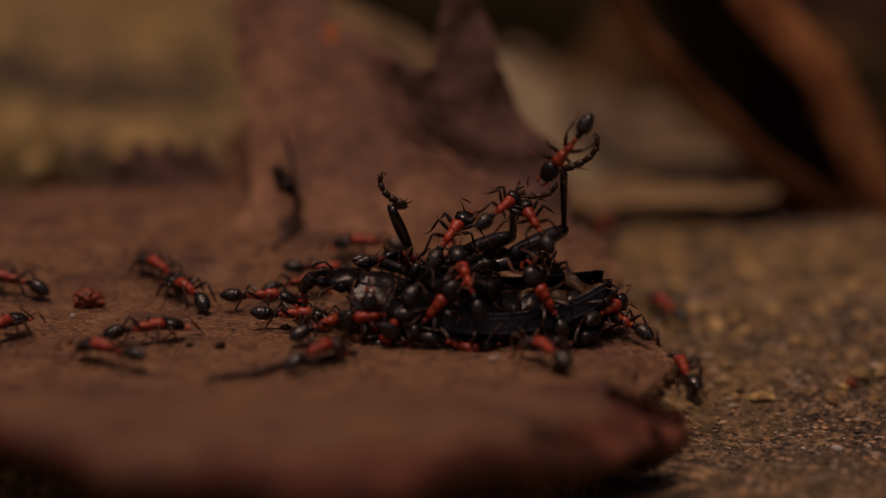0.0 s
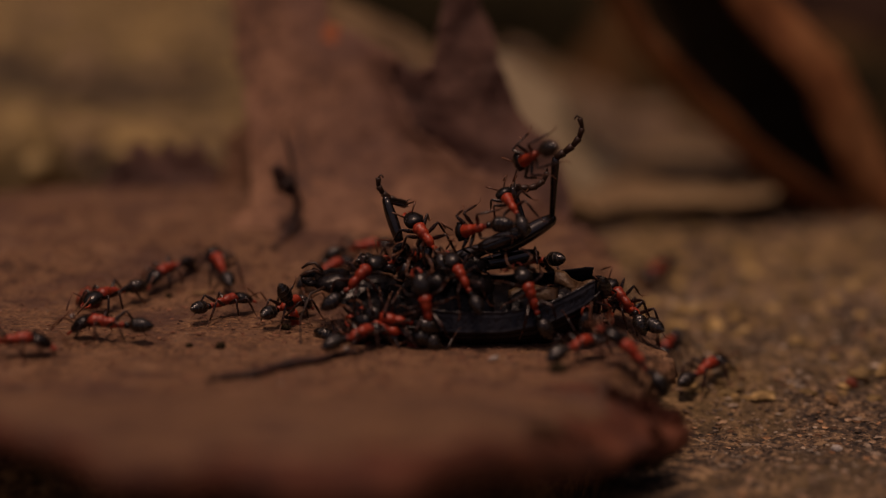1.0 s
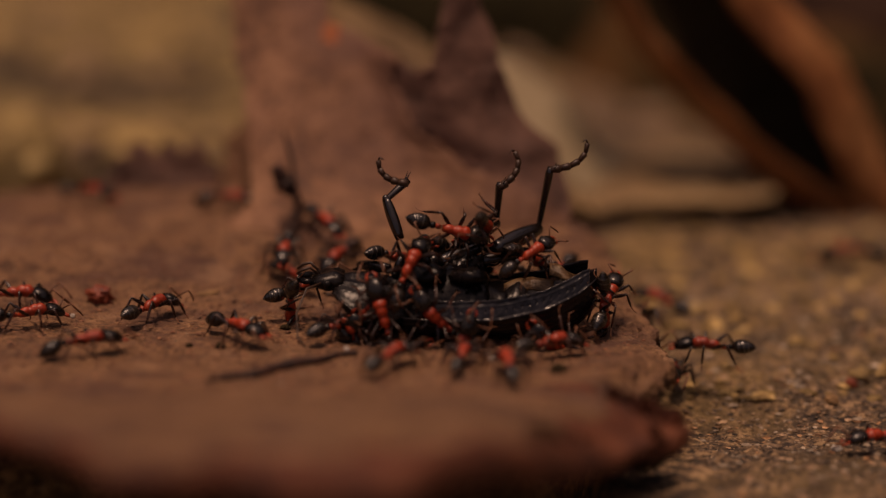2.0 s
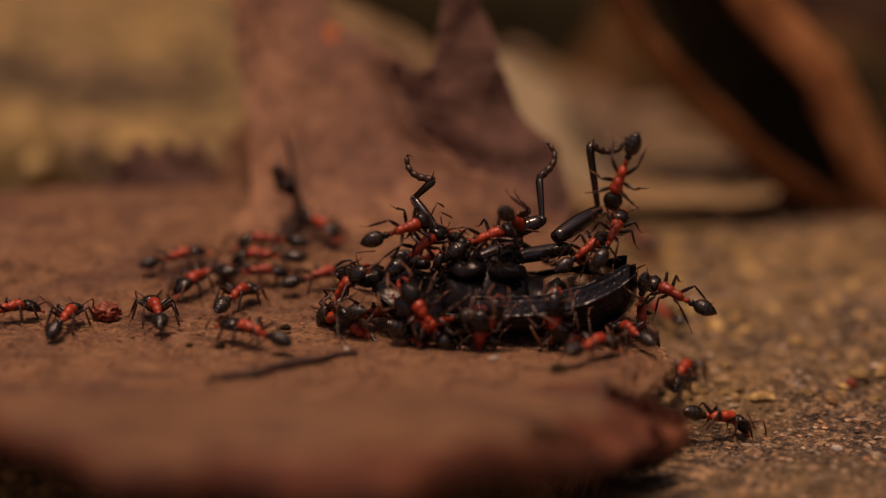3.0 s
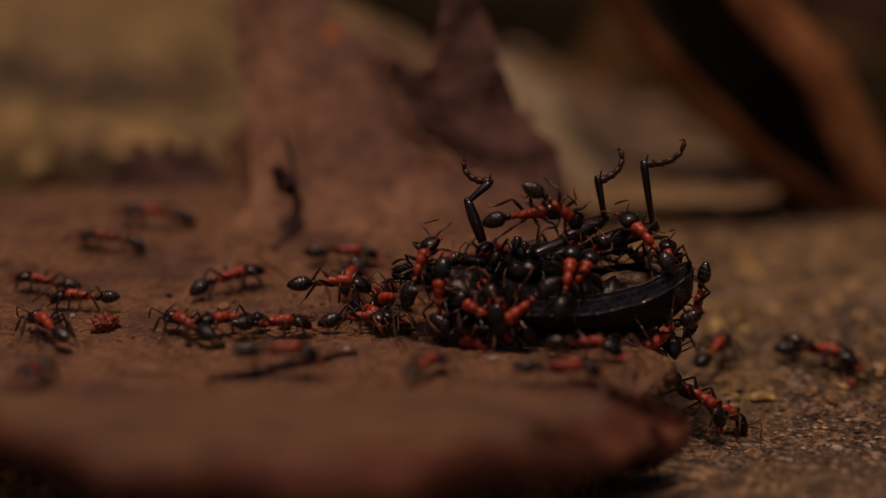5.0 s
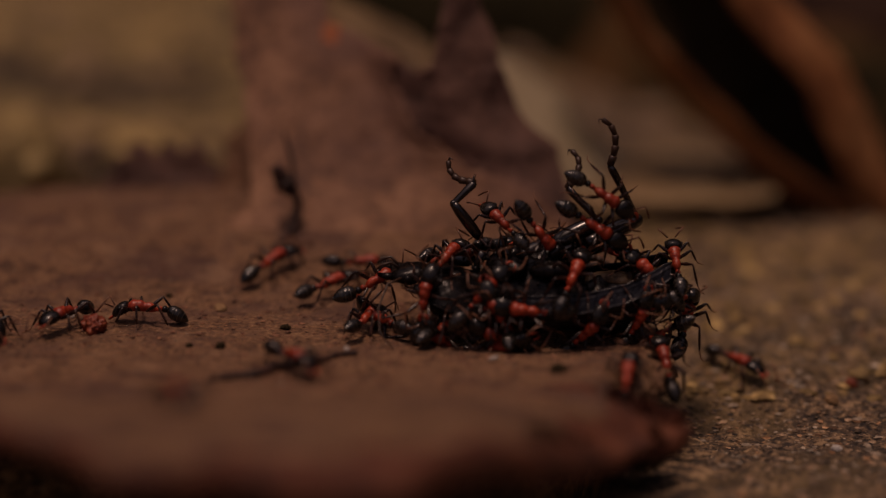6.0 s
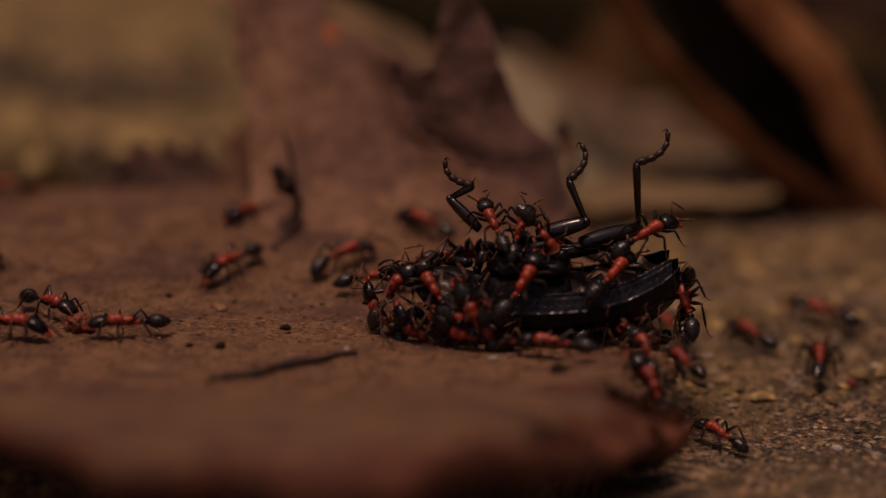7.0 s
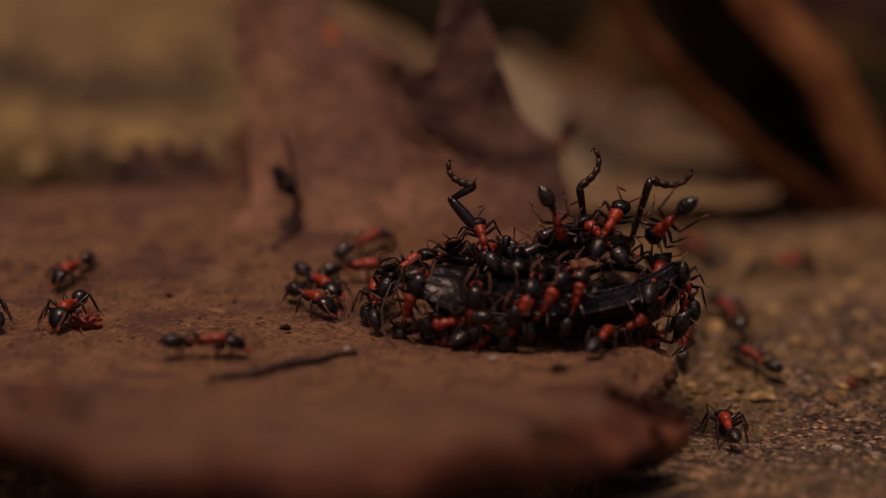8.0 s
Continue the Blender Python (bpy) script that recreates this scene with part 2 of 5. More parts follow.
# ---------------------------------------------------------------- ground
def soil_z(x, y):
    """Height of the soil in millimetres: level by the bark, a hollow in front of it, rising far off."""
    near = math.exp(-((x - 20) ** 2 + (y - 10) ** 2) / 90000.0)
    z = -5.5 - 4.0 * (1 - ease(y, -4, 24)) + near * (0.9 * fbm(x / 16, y / 16, 3.1) + 0.35 * fbm(x / 3.5, y / 3.5, 7.7, 3) + 0.24 * fbm(x / 1.2, y / 1.2, 1.7, 3))
    z += 8 * fbm(x / 90, y / 90, 5.5, 3) * ease(y, 70, 200)
    z -= 45 * ease(-x, -14, -6) * ease(-y, -12, 6) * (1 - ease(-y, 120, 180)) * ease(x, -160, -120)
    return z


def build_ground():
    nu, nv = 360, 380
    us = np.linspace(-1, 1, nu + 1)
    vs = np.linspace(-1, 1, nv + 1)
    xs = 30 + 12.0 * np.sinh(us * 6.2)
    ys = -5 + 14.0 * np.sinh(vs * 6.2)
    verts = [(x * MM, y * MM, soil_z(x, y) * MM) for x in xs for y in ys]
    faces = [(i * (nv + 1) + j, (i + 1) * (nv + 1) + j, (i + 1) * (nv + 1) + j + 1, i * (nv + 1) + j + 1) for i in range(nu) for j in range(nv)]
    me = bpy.data.meshes.new("ground")
    me.from_pydata(verts, [], faces)
    me.update()
    me.shade_smooth()
    me.materials.append(SOIL)
    tagged(new("ground", me), "ochre brown weathered soil with fine crumbs", "ground", kind="structure")


build_ground()


# ---------------------------------------------------------------- bark the ants walk on
FRONT_X, FRONT_Y = [-80, -37.5, -28.5, -23, -16.5, -11, -7, 3, 9, 14.5, 16.5, 18.5, 21, 25], [-29, -40, -44, -48, -53.5, -54.5, -52, -53, -54, -47, -38.5, -31, -24.5, -16]


def bark_z(x, y):
    z = 0.25 * fbm(x / 14, y / 14, 2.2, 3) * (1 - 0.6 * ease(-y, 14, 22)) + (0.10 * fbm(x / 3.0, y / 2.2, 9.1, 3) + 0.12 * fbm(x / 1.6, y / 0.7, 4.3, 3)) * (1 - 0.8 * ease(-y, 10, 18))
    z -= 1.1 * math.exp(-((x - 8) / 16) ** 2 - ((y + 2) / 7) ** 2)
    z += 7.0 * ease(-y, 14, 50) * ease(-x, -18, 0)
    z += 2.9 * ease(y, 5, 24) - 0.014 * max(0, y - 19) ** 1.5 * ease(-x, 10, 50)
    return z


EDGE_Y, EDGE_X = [-60, -50, -42, -34, -28, -24, -20.5, -18, -15, -10, -4, 2, 12, 25.5, 41], [7.5, 10.5, 12.8, 14.6, 16.0, 17.8, 20.2, 15.4, 16, 19.0, 20.5, 19.5, 17.5, 14.4, 9.6]


def edge_drop(u, y):
    """How far the slab's broken side edge bends down, u across the slab."""
    fore = ease(-y, 12, 24)
    return (1.2 + 1.0 * ease(-y, 8, 16) + 0.3 * fore) * ease(u, 0.97 - 0.05 * fore, 1.0)


def bark_point(u, v):
    x0 = -80 + 101 * u
    yr = interp(x0, FRONT_X, FRONT_Y) + 1.2 * fbm(x0 / 9, 8.8, 0, 3)
    yb = interp(x0, [-80, -47, -36, -20, 10, 25], [39, 38, 42, 41, 39, 24])
    reach_down = interp(x0, [-12, 0, 13, 20], [4.2, 7.2, 6.0, 1.8])
    s = yr - reach_down + (yb - yr + reach_down) * v
    drop = 0.0
    y = s
    if s < yr:
        # the front edge rolls over and hangs down
        r = interp(x0, [-12, 0, 13, 20], [1.3, 2.8, 1.9, 0.6])
        arc = min((yr - s) / r, interp(x0, [-12, 0], [2.5, 2.0]))
        y = yr - r * math.sin(arc)
        drop = r * (1 - math.cos(arc))
    xr = interp(y, EDGE_Y, EDGE_X)
    xr += 1.2 * fbm(y / 4, 4.4, 0, 3) * limit(u * 3 - 2)
    x = -80 + (xr + 80) * u
    y += 1.3 * fbm(x / 5, 8.8, 0, 3) * limit(v * 8 - 7)
    return (x, y, bark_z(x, max(y, yr)) - drop - edge_drop(u, y))


bark = sheet_mesh("bark_sheet", bark_point, 260, 270, 1.7, BARK)
bark.data.materials.append(TORN)
for poly in bark.data.polygons:
    cx, cy = poly.center.x / MM, poly.center.y / MM
    side = interp(cy, EDGE_Y, EDGE_X)
    lip = interp(-80 + 101 * (cx + 80) / (side + 80), FRONT_X, FRONT_Y)
    ragged = 1.5 * fbm(cx / 4, cy / 4, 5.5, 3)
    if cy < lip + (2.2 if cx > -6 else -0.4) + ragged or (cy < -17 and cx > max(-5, side - 6.0) + 1.5 * ragged):
        poly.material_index = 1
tagged(bark, "broad slab of red-brown pine bark with crumbling edges", "bark")


# ---------------------------------------------------------------- standing flake behind
def flake_point(u, z):
    # u across, z upward; the far side of the flake turns away
    left = interp(z, [-1.2, 1.6, 7.5, 14, 21, 27], [-24, -20, -19.8, -21.6, -22.3, -22.8]) + 0.7 * fbm(z / 5, 1.2, 0, 3)
    right = interp(z, [-1.2, 4, 6.9, 8.6, 10.9, 16.6, 21.7, 27], [13.1, 12.4, 11.7, 9.3, 7.6, 5.5, 3.8, 2.6]) + 0.5 * fbm(z / 4, 5.2, 0, 3)
    x = left + (right - left) * u
    y = 33.5 + (0.80 - 0.62 * ease(u, 0.45, 0.8)) * z + 3.0 * (u - 0.45) ** 2 * 4 - 2.0 * (1 - ease(z, -1, 6)) + 1.0 * fbm(x / 9, z / 9, 3.3, 4)
    return Vector((x, y, z))


def build_flake():
    """A weathered outer layer and its turned-away side, whose shade is in the darker colour."""
    flake = new("bark_flake")
    outer, inner = bmesh.new(), bmesh.new()
    nu, nv = 110, 90
    raw = [[flake_point(i / nu, -1.2 + 28.2 * j / nv) for j in range(nv + 1)] for i in range(nu + 1)]
    grids = {bm: [[bm.verts.new((0.962 * p.x, 0.962 * p.y - 9.1 + back, 0.962 * p.z + 2.6)) for p in row] for row in raw] for bm, back in ((outer, 0.0), (inner, 0.35))}
    for i in range(nu):
        for j in range(nv):
            p = raw[i][j]
            top = interp(p.x, [-30, -12.6, -12.2, -11.8, -8.5, -5.5, -2.6, -1.1, 0.3, 30], [40, 40, 19, 17.7, 16.6, 15.7, 14.2, 15.5, 24, 40])
            top += 0.8 * fbm(p.x / 3, 2.2, 0, 3)
            if p.z < top:
                turn_edge = interp(p.z, [-2, 1, 3, 6, 10, 15, 20, 28], [14, 11, 8, 1.5, -3.5, -5, -1, 1]) + 1.6 * fbm(p.x / 4, p.z / 4, 8.8, 4)
                for bm in ((outer,) if p.x < turn_edge - 0.4 else (outer, inner) if p.x < turn_edge else (inner,)):
                    g = grids[bm]
                    bm.faces.new((g[i][j], g[i + 1][j], g[i + 1][j + 1], g[i][j + 1]))
    for name, bm, mat, label in (("outer_layer", outer, BARK_FLAKE, "orange-brown weathered layer"), ("inner_layer", inner, BARK_PURPLE, "purple-brown side, darkened where it turns from the light")):
        bmesh.ops.delete(bm, geom=[v for v in bm.verts if not v.link_faces], context="VERTS")
        layer = part(name, bm, mat, flake, label)
        layer.data.materials.append(TORN_BRIGHT)
        for poly in layer.data.polygons:
            c = poly.center / MM
            if math.hypot((c.x + 11.2) / 1.0, (c.z - 19.3) / 1.3) < 0.85 + 0.5 * fbm(c.x, c.z, 3.0, 3):
                poly.material_index = 1
        thick = layer.modifiers.new("thickness", "SOLIDIFY")
        thick.thickness, thick.offset = (1.0 if name == "outer_layer" else 0.7) * MM, 0
    return tagged(flake, "tall notched red-brown bark flake standing behind the beetle", "bark")


build_flake()


# ---------------------------------------------------------------- curled bark roll
def roll_section(u):
    """The axis of the curl, from high up down to the soil."""
    us = [0, 0.28, 0.44, 0.6, 0.78, 0.92, 1]
    return Vector((interp(u, us, [17.0, 26.3, 31.6, 37.1, 42.0, 47.5, 51.5]), 62 - 2 * u, interp(u, us, [32.5, 18.0, 11.7, 6.0, -0.4, -5.0, -7.0])))


def roll_at(u, ang, r):
    d = (roll_section(min(1, u + 0.05)) - roll_section(max(0, u - 0.05))).normalized()
    out = Vector((-0.1, -1, 0.05))
    out = (out - d * out.dot(d)).normalized()
    side = d.cross(out)
    return roll_section(u) + out * (r * math.cos(ang)) + side * (r * math.sin(ang))


def roll_point(u, v, inset=0.0):
    us = [0, 0.28, 0.6, 0.74, 0.86, 1]
    a0 = interp(u, us, [42, 41, 35, 22, 10, 4]) + 60 * inset / 6 + 5 * fbm(u * 7, 2.2, 0, 3)
    a1 = 360 - interp(u, us, [36, 35, 33, 20, 4, 1]) - 60 * inset / 6 + 5 * fbm(u * 7, 7.2, 0, 3)
    ang = radians(a0 + (a1 - a0) * v)
    r = interp(u, us, [6.8, 7.1, 7.0, 6.1, 4.9, 3.4]) - inset + 0.45 * fbm(u * 6, v * 5, 0.7, 4) + 0.25 * fbm(u * 18, v * 14, 3.7, 3)
    r += 1.5 * max(0.0, -math.sin(ang)) * (1 - ease(u, 0.75, 0.95))
    return tuple(roll_at(u, ang, r))


roll = tagged(new("bark_curl"), "curled strip of orange-brown bark with a dark hollow", "bark")
sheet_mesh("shell", roll_point, 80, 64, -0.9, BARK_ROLL, roll, "orange-brown outer bark")
# the lining is darkened to put the hollow's shade into its colour
sheet_mesh("lining", lambda u, v: roll_point(u, v, 1.7), 60, 48, 0.3, DARK_WOOD_AND_HOLLOW, roll, "dark inner lining with the shade of the hollow in its colour")


# ---------------------------------------------------------------- pale dead leaf and added dark forms behind
def leaf_point(u, v):
    # a flat leaf a little above the soil, its tip curled up against the flake
    x = 9 + 27 * u + 2 * fbm(u * 3, v, 0.9, 3)
    w = 13 * math.sin(math.pi * (0.12 + 0.8 * u)) ** 0.7
    y = 48 + 6 * u + (w + 12) * v
    z = -2.6 + 3.0 * (1 - ease(u, 0.0, 0.34)) * (0.5 + 0.5 * v) + 0.8 * fbm(u * 5, v * 3, 0.2, 3) + 0.9 * math.sin(v * 3.1)
    return (x, y, z)


BLADE_X, BLADE_Z = [-17, -14, -11.4, -5.2, -0.2, 7.2, 13.5, 17.4, 22], [21.5, 19, 16.4, 13.2, 10.6, 7.4, 2.6, -1.2, -4.6]


def blade_point(u, v, x0=-17, length=21, wide=1.6, y0=61):
    # a narrow dry leaf leaning down behind the flake to the soil
    x = x0 + length * u
    w = wide * math.sin(math.pi * (0.06 + 0.88 * u)) ** 0.5 * (1 + 0.25 * fbm(u * 5, 3.3, 0.4, 3))
    return (x, y0 + 1.5 * w * (v - 0.5) * 2, interp(x, BLADE_X, BLADE_Z) + 0.75 * w * (v - 0.5) * 2 + 0.5 * math.sin(3 * v) + 0.4 * fbm(u * 6, v * 3, 1.9, 3))


blade = sheet_mesh("dead_leaf", blade_point, 60, 12, 0.4, DEAD_LEAF)
tagged(blade, "narrow tan dry leaf seen through the flake's notch", "leaf")
cream = sheet_mesh("dead_leaf", lambda u, v: blade_point(u, v, 3.0, 18.0, 4.3, 60), 60, 16, 0.4, PALE)
tagged(cream, "broad cream-coloured dry leaf leaning behind the flake", "leaf")
leaf = sheet_mesh("dead_leaf", leaf_point, 50, 24, 0.5, DEAD_LEAF)
tagged(leaf, "pale tan dead leaf lying on the soil behind the flake", "leaf")


def mound_z(x, y):
    u, v = (x + 130) / 134, (y - 60) / 150
    if not (0 < u < 1 and 0 < v < 1):
        return -60.0
    rise = ease(v, 0.0, 0.3) * (1 - ease(v, 0.8, 1.0)) * ease(u, 0, 0.1) * (1 - ease(u, 0.76, 0.90))
    return -9 + (8.0 + 10 * v + 4.0 * fbm(x / 24, y / 17, 6.1, 4)) * rise


def mound_point(u, v):
    x, y = -130 + 134 * u, 60 + 150 * v
    return (x, y, mound_z(x, y) if 0 < u < 1 and 0 < v < 1 else -9)


mound = sheet_mesh("soil_mound", mound_point, 150, 150, 1.0, LICHEN)
tagged(mound, "low mound of soil grown over with ochre lichen", "mound")


# an added form: the dimness of the far ground is in its colour
def far_dark_point(u, v):
    a = 2 * math.pi * v
    r = (14 + 1.2 * fbm(u * 5, math.cos(a) * 2, math.sin(a) * 2, 4)) * max(0.02, 1 - (2 * u - 1) ** 12) ** 0.5
    c = Vector((-17 + 56 * u, 149 - 9 * u, -4 - 4 * u))
    return (c.x, c.y + r * math.cos(a), c.z + r * math.sin(a))


log = sheet_mesh("log", far_dark_point, 60, 40, 1.0, FAR_DARK)
tagged(log, "near-black rounded form added for the dim distance", "log")


# a second added form darkens the distance further right
def far_brown_point(u, v):
    a = 2 * math.pi * v
    r = (14 + 1.5 * fbm(u * 5, math.cos(a) * 2, 4 + math.sin(a) * 2, 4)) * max(0.02, 1 - (2 * u - 1) ** 12) ** 0.5
    return (39 + 75 * u, 150 - 8 * u + r * math.cos(a), -6 + r * math.sin(a))


far_brown = sheet_mesh("log", far_brown_point, 50, 40, 1.0, FAR_BROWN)
tagged(far_brown, "dark brown rounded form added for the dim distance", "log")


def bank_point(u, v):
    # a mossy brown bank that runs slantwise away behind the pale leaf
    x, y = -6 + 52 * u, 163 - 110 * u
    back = 34 * v + 2.5 * fbm(u * 6, 4.4, 0, 3)
    rise = ease(v, 0.0, 0.45) * (1 - ease(v, 0.8, 1.0)) * ease(u, 0.0, 0.08) * (1 - ease(u, 0.86, 1.0))
    return (x + 0.9 * back, y + 0.43 * back, -9 + (15 + 3.0 * fbm(x / 12, y / 12 + v, 2.6, 4)) * rise)


tagged(sheet_mesh("soil_bank", bank_point, 90, 50, 0.8, MOSSY_BANK), "dim mossy brown bank of soil behind the leaf", "bank")


def shade_ring_point(u, v):
    # an added ring far beyond the view blocks side light, lowest behind the camera
    a = 2 * math.pi * u
    r = 2500 + 160 * fbm(math.cos(a) * 4, math.sin(a) * 4, v * 3, 4)
    return (r * math.cos(a), r * math.sin(a), -120 + v * (2400 - 1850 * ease(math.cos(a - 4.35), -0.1, 0.7) + 400 * fbm(math.cos(a) * 6, math.sin(a) * 6, 1.5, 4)))


tagged(sheet_mesh("backdrop", shade_ring_point, 240, 24, 40.0, SHADE_RING), "unseen dark ring added all round to hold back side light", "woodland", kind="structure")


# ---------------------------------------------------------------- the beetle
def build_beetle():
    """A ground beetle on its back, head towards -x, belly up."""
    beetle = new("beetle")
    tagged(beetle, "dead black ground beetle lying on its back, legs raised", "beetle")

    def rim(x):
        return interp(x, [-4.5, 0, 4, 8, 11, 12.8], [2.9, 2.9, 3.1, 3.9, 5.1, 6.3])

    def halfw(x):
        t = limit((x + 4.6) / 17.4)
        return 4.75 * math.sin(math.pi * (0.24 + 0.75 * t)) ** 0.42 if t < 1 else 0.4

    for sign in (-1, 1):
        bm = bmesh.new()
        outer, inner = [], []
        for i in range(53):
            x = -4.6 + 17.38 * i / 52
            w, z0 = halfw(x), rim(x)
            lo, li = [], []
            for k in range(41):
                a = 0.5 * math.pi * k / 40
                groove = 1 - 0.022 * (0.5 + 0.5 * math.cos(a * 36)) * limit((12 - x) / 2)
                pit = 1 - 0.02 * (0.5 + 0.5 * math.cos(x * 9)) * (0.5 + 0.5 * math.cos(a * 36))
                d = 2.6 * (w / 4.75) ** 0.6 + 1.9 * ease(x, 3, 10.5)
                bead = 0.10 if k < 2 else 0.0
                lo.append((x, sign * (w * math.cos(a) * groove * pit + bead), z0 - d * math.sin(a) * groove * pit + (0.08 if k < 2 else 0)))
                li.append((x, sign * max(0, w - 0.32) * math.cos(a), z0 + 0.02 - max(0.02, d - 0.35) * math.sin(a)))
            outer.append(lo + li[::-1])
        rings(bm, outer)
        part("elytron", bm, ELYTRON, beetle, "glossy black grooved wing case")
    # belly plates, sunken and torn towards the tail
    for i in range(5):
        bm = bmesh.new()
        x0 = 2.6 + 1.85 * i
        loops = []
        for k in range(7):
            x = x0 + 2.1 * k / 6
            w = max(0.3, halfw(x) - 1.5)
            loop = []
            for j in range(19):
                a = math.pi * j / 18
                lump = 0.30 * fbm(x * 0.9, math.cos(a) * 2.5, 1.5 + i, 3)
                loop.append((x, w * math.cos(a), rim(x) + 0.1 + (interp(i, [0, 2, 3, 4], [2.1, 1.6, 1.2, 0.9]) + 0.12 * math.sin(math.pi * k / 6)) * math.sin(a) + lump * math.sin(a) - 0.06 * k))
            for j in range(19):
                a = math.pi * (1 - j / 18)
                loop.append((x, 0.94 * w * math.cos(a), rim(x) - 0.75 + 0.4 * math.sin(a)))
            loops.append(loop)
        rings(bm, loops)
        part("belly_plate", bm, AMBER if i == 4 else BEETLE, beetle, "amber torn tail segment" if i == 4 else "")
    # the turned-in shelf along the rim, with its row of pits
    for sign in (-1, 1):
        def shelf(u, v, sign=sign):
            x = -2.2 + 14.2 * u
            w = halfw(x)
            wide = min(1.0, 0.4 * w)
            high = 1.6 * min(1.0, w / 2.6)
            rows = math.exp(-((v - 0.44) / 0.075) ** 2) + 0.4 * math.exp(-((v - 0.16) / 0.06) ** 2)
            pit = 0.09 * max(0.0, math.cos(x * 9.5 + 0.5 * math.sin(x * 1.7))) ** 3 * rows * ease(w, 1.2, 2.4)
            pit += 0.07 * fbm(x * 1.3, v * 2.5, 3.7 + sign, 3)
            lip = 0.06 * math.exp(-(v / 0.07) ** 2) + 0.04 * math.exp(-((v - 0.68) / 0.05) ** 2) + 0.08 * math.exp(-((v - 0.95) / 0.08) ** 2)
            return (x, sign * (w + 0.06 - wide * v + lip - pit), rim(x) + 0.06 + high * v)
        sheet_mesh("rim_shelf", shelf, 300, 30, 0.15 * -sign, RIM, beetle, "glossy black rim with a row of pits")
    # torn membranes standing out of the opened belly
    for k, (mx, my, mz, ml, tilt) in enumerate(((6.6, -1.4, 4.9, 4.4, 6), (9.8, -0.2, 5.7, 2.6, -10))):
        def membrane(u, v, mx=mx, my=my, mz=mz, ml=ml, tilt=tilt, k=k):
            x = mx + ml * (u - 0.5)
            z = mz + v * 0.9 * (0.6 + 0.5 * math.sin(3 * u + k)) + ml * (u - 0.5) * math.sin(radians(tilt))
            return (x, my + 1.0 * v * v + 0.3 * math.sin(u * 6 + k), z + 0.15 * fbm(u * 4, v * 4, k, 3))
        sheet_mesh("membrane", membrane, 12, 6, 0.12, AMBER, beetle, "torn amber membrane")
    # hind and middle thorax, filling the shell
    bm = bmesh.new()
    loops = []
    for i in range(31):
        x = -5.2 + 8.5 * i / 30
        w = interp(x, [-5.2, -4.4, -2.6, -0.4, 1.6, 2.8, 3.3], [2.2, 3.2, 3.7, 3.8, 3.8, 3.7, 3.5])
        h = interp(x, [-5.2, -4.4, -2.6, -0.4, 1.6, 2.8, 3.3], [1.9, 2.8, 3.5, 3.6, 3.3, 2.6, 1.6])
        loop = []
        for k in range(48):
            a = 2 * math.pi * k / 48
            c, d = math.cos(a), math.sin(a)
            ridge = 0.22 * math.exp(-((c * w) / 0.6) ** 2) if d > 0 else 0
            plate = 0.28 * fbm(x * 0.9, c * 3.2, 6.1, 4) - 0.22 * math.exp(-((x + 1.2 + 0.5 * abs(c)) / 0.25) ** 2) if d > 0 else 0
            loop.append((x, w * c, rim(x) + 0.1 + h * (abs(d) ** 1.3) * (1 if d > 0 else -0.8) + ridge + plate))
        loops.append(loop)
    rings(bm, loops)
    part("thorax", bm, BEETLE, beetle)
    for sx, sy in ((-2.6, -1.7), (-2.6, 1.7), (1.0, -2.0), (1.0, 2.0)):
        bm = bmesh.new()
        egg(bm, (sx, sy, 6.2), (1.9, 1.2, 0.85), 20, pose(0, 0, 0, 0, -8, 25 if sy > 0 else -25))
        for v in bm.verts:
            v.co.z += 0.45 * fbm(v.co.x * 0.9, v.co.y * 0.9, sx, 4)
            v.co.x += 0.3 * fbm(v.co.y * 1.3, v.co.z * 1.3, sy, 3)
        part("hip", bm, BEETLE, beetle)
    # pronotum: a shield with sharp side margins; its underside slopes up in facets to the breastbone
    bm = bmesh.new()
    loops = []
    xs = [-10.9, -10.3, -9.2, -7.8, -6.4, -5.3, -4.2]
    for i in range(37):
        x = -10.9 + 6.7 * i / 36
        w, h, z = interp(x, xs, [2.2, 3.0, 3.9, 4.3, 4.15, 3.8, 3.2]), interp(x, xs, [0.6, 1.2, 1.9, 2.3, 2.4, 2.3, 2.0]), interp(x, xs, [4.5, 4.2, 3.6, 3.1, 2.8, 2.7, 2.8])
        loop = []
        for k in range(25):
            q = 1 - k / 12
            up = interp(abs(q), [0, 0.16, 0.22, 0.46, 0.52, 0.58, 0.8, 0.94, 1], [1.22, 1.18, 1.02, 0.94, 0.70, 0.74, 0.40, 0.06, 0])
            # hollows round the hips
            dent = 0.7 * math.exp(-((x + 5.6) / 0.9) ** 2 - ((abs(q) - 0.36) / 0.16) ** 2)
            rough = 0.10 * fbm(x * 1.1, q * 4, 3.3, 4) * (1 - q ** 8)
            loop.append((x + 0.15 * rough, w * q, z + h * up - dent + rough))
        for k in range(1, 16):
            q = -1 + k / 8
            loop.append((x, w * q * 0.995, z - 0.05 - 0.95 * h * (1 - abs(q) ** 2.2) ** 0.8))
        loops.append(loop)
    rings(bm, loops)
    prothorax = part("pronotum", bm, BEETLE, beetle, "black facetted shield with sharp side margins")
    for s in (-1, 1):
        bm = bmesh.new()
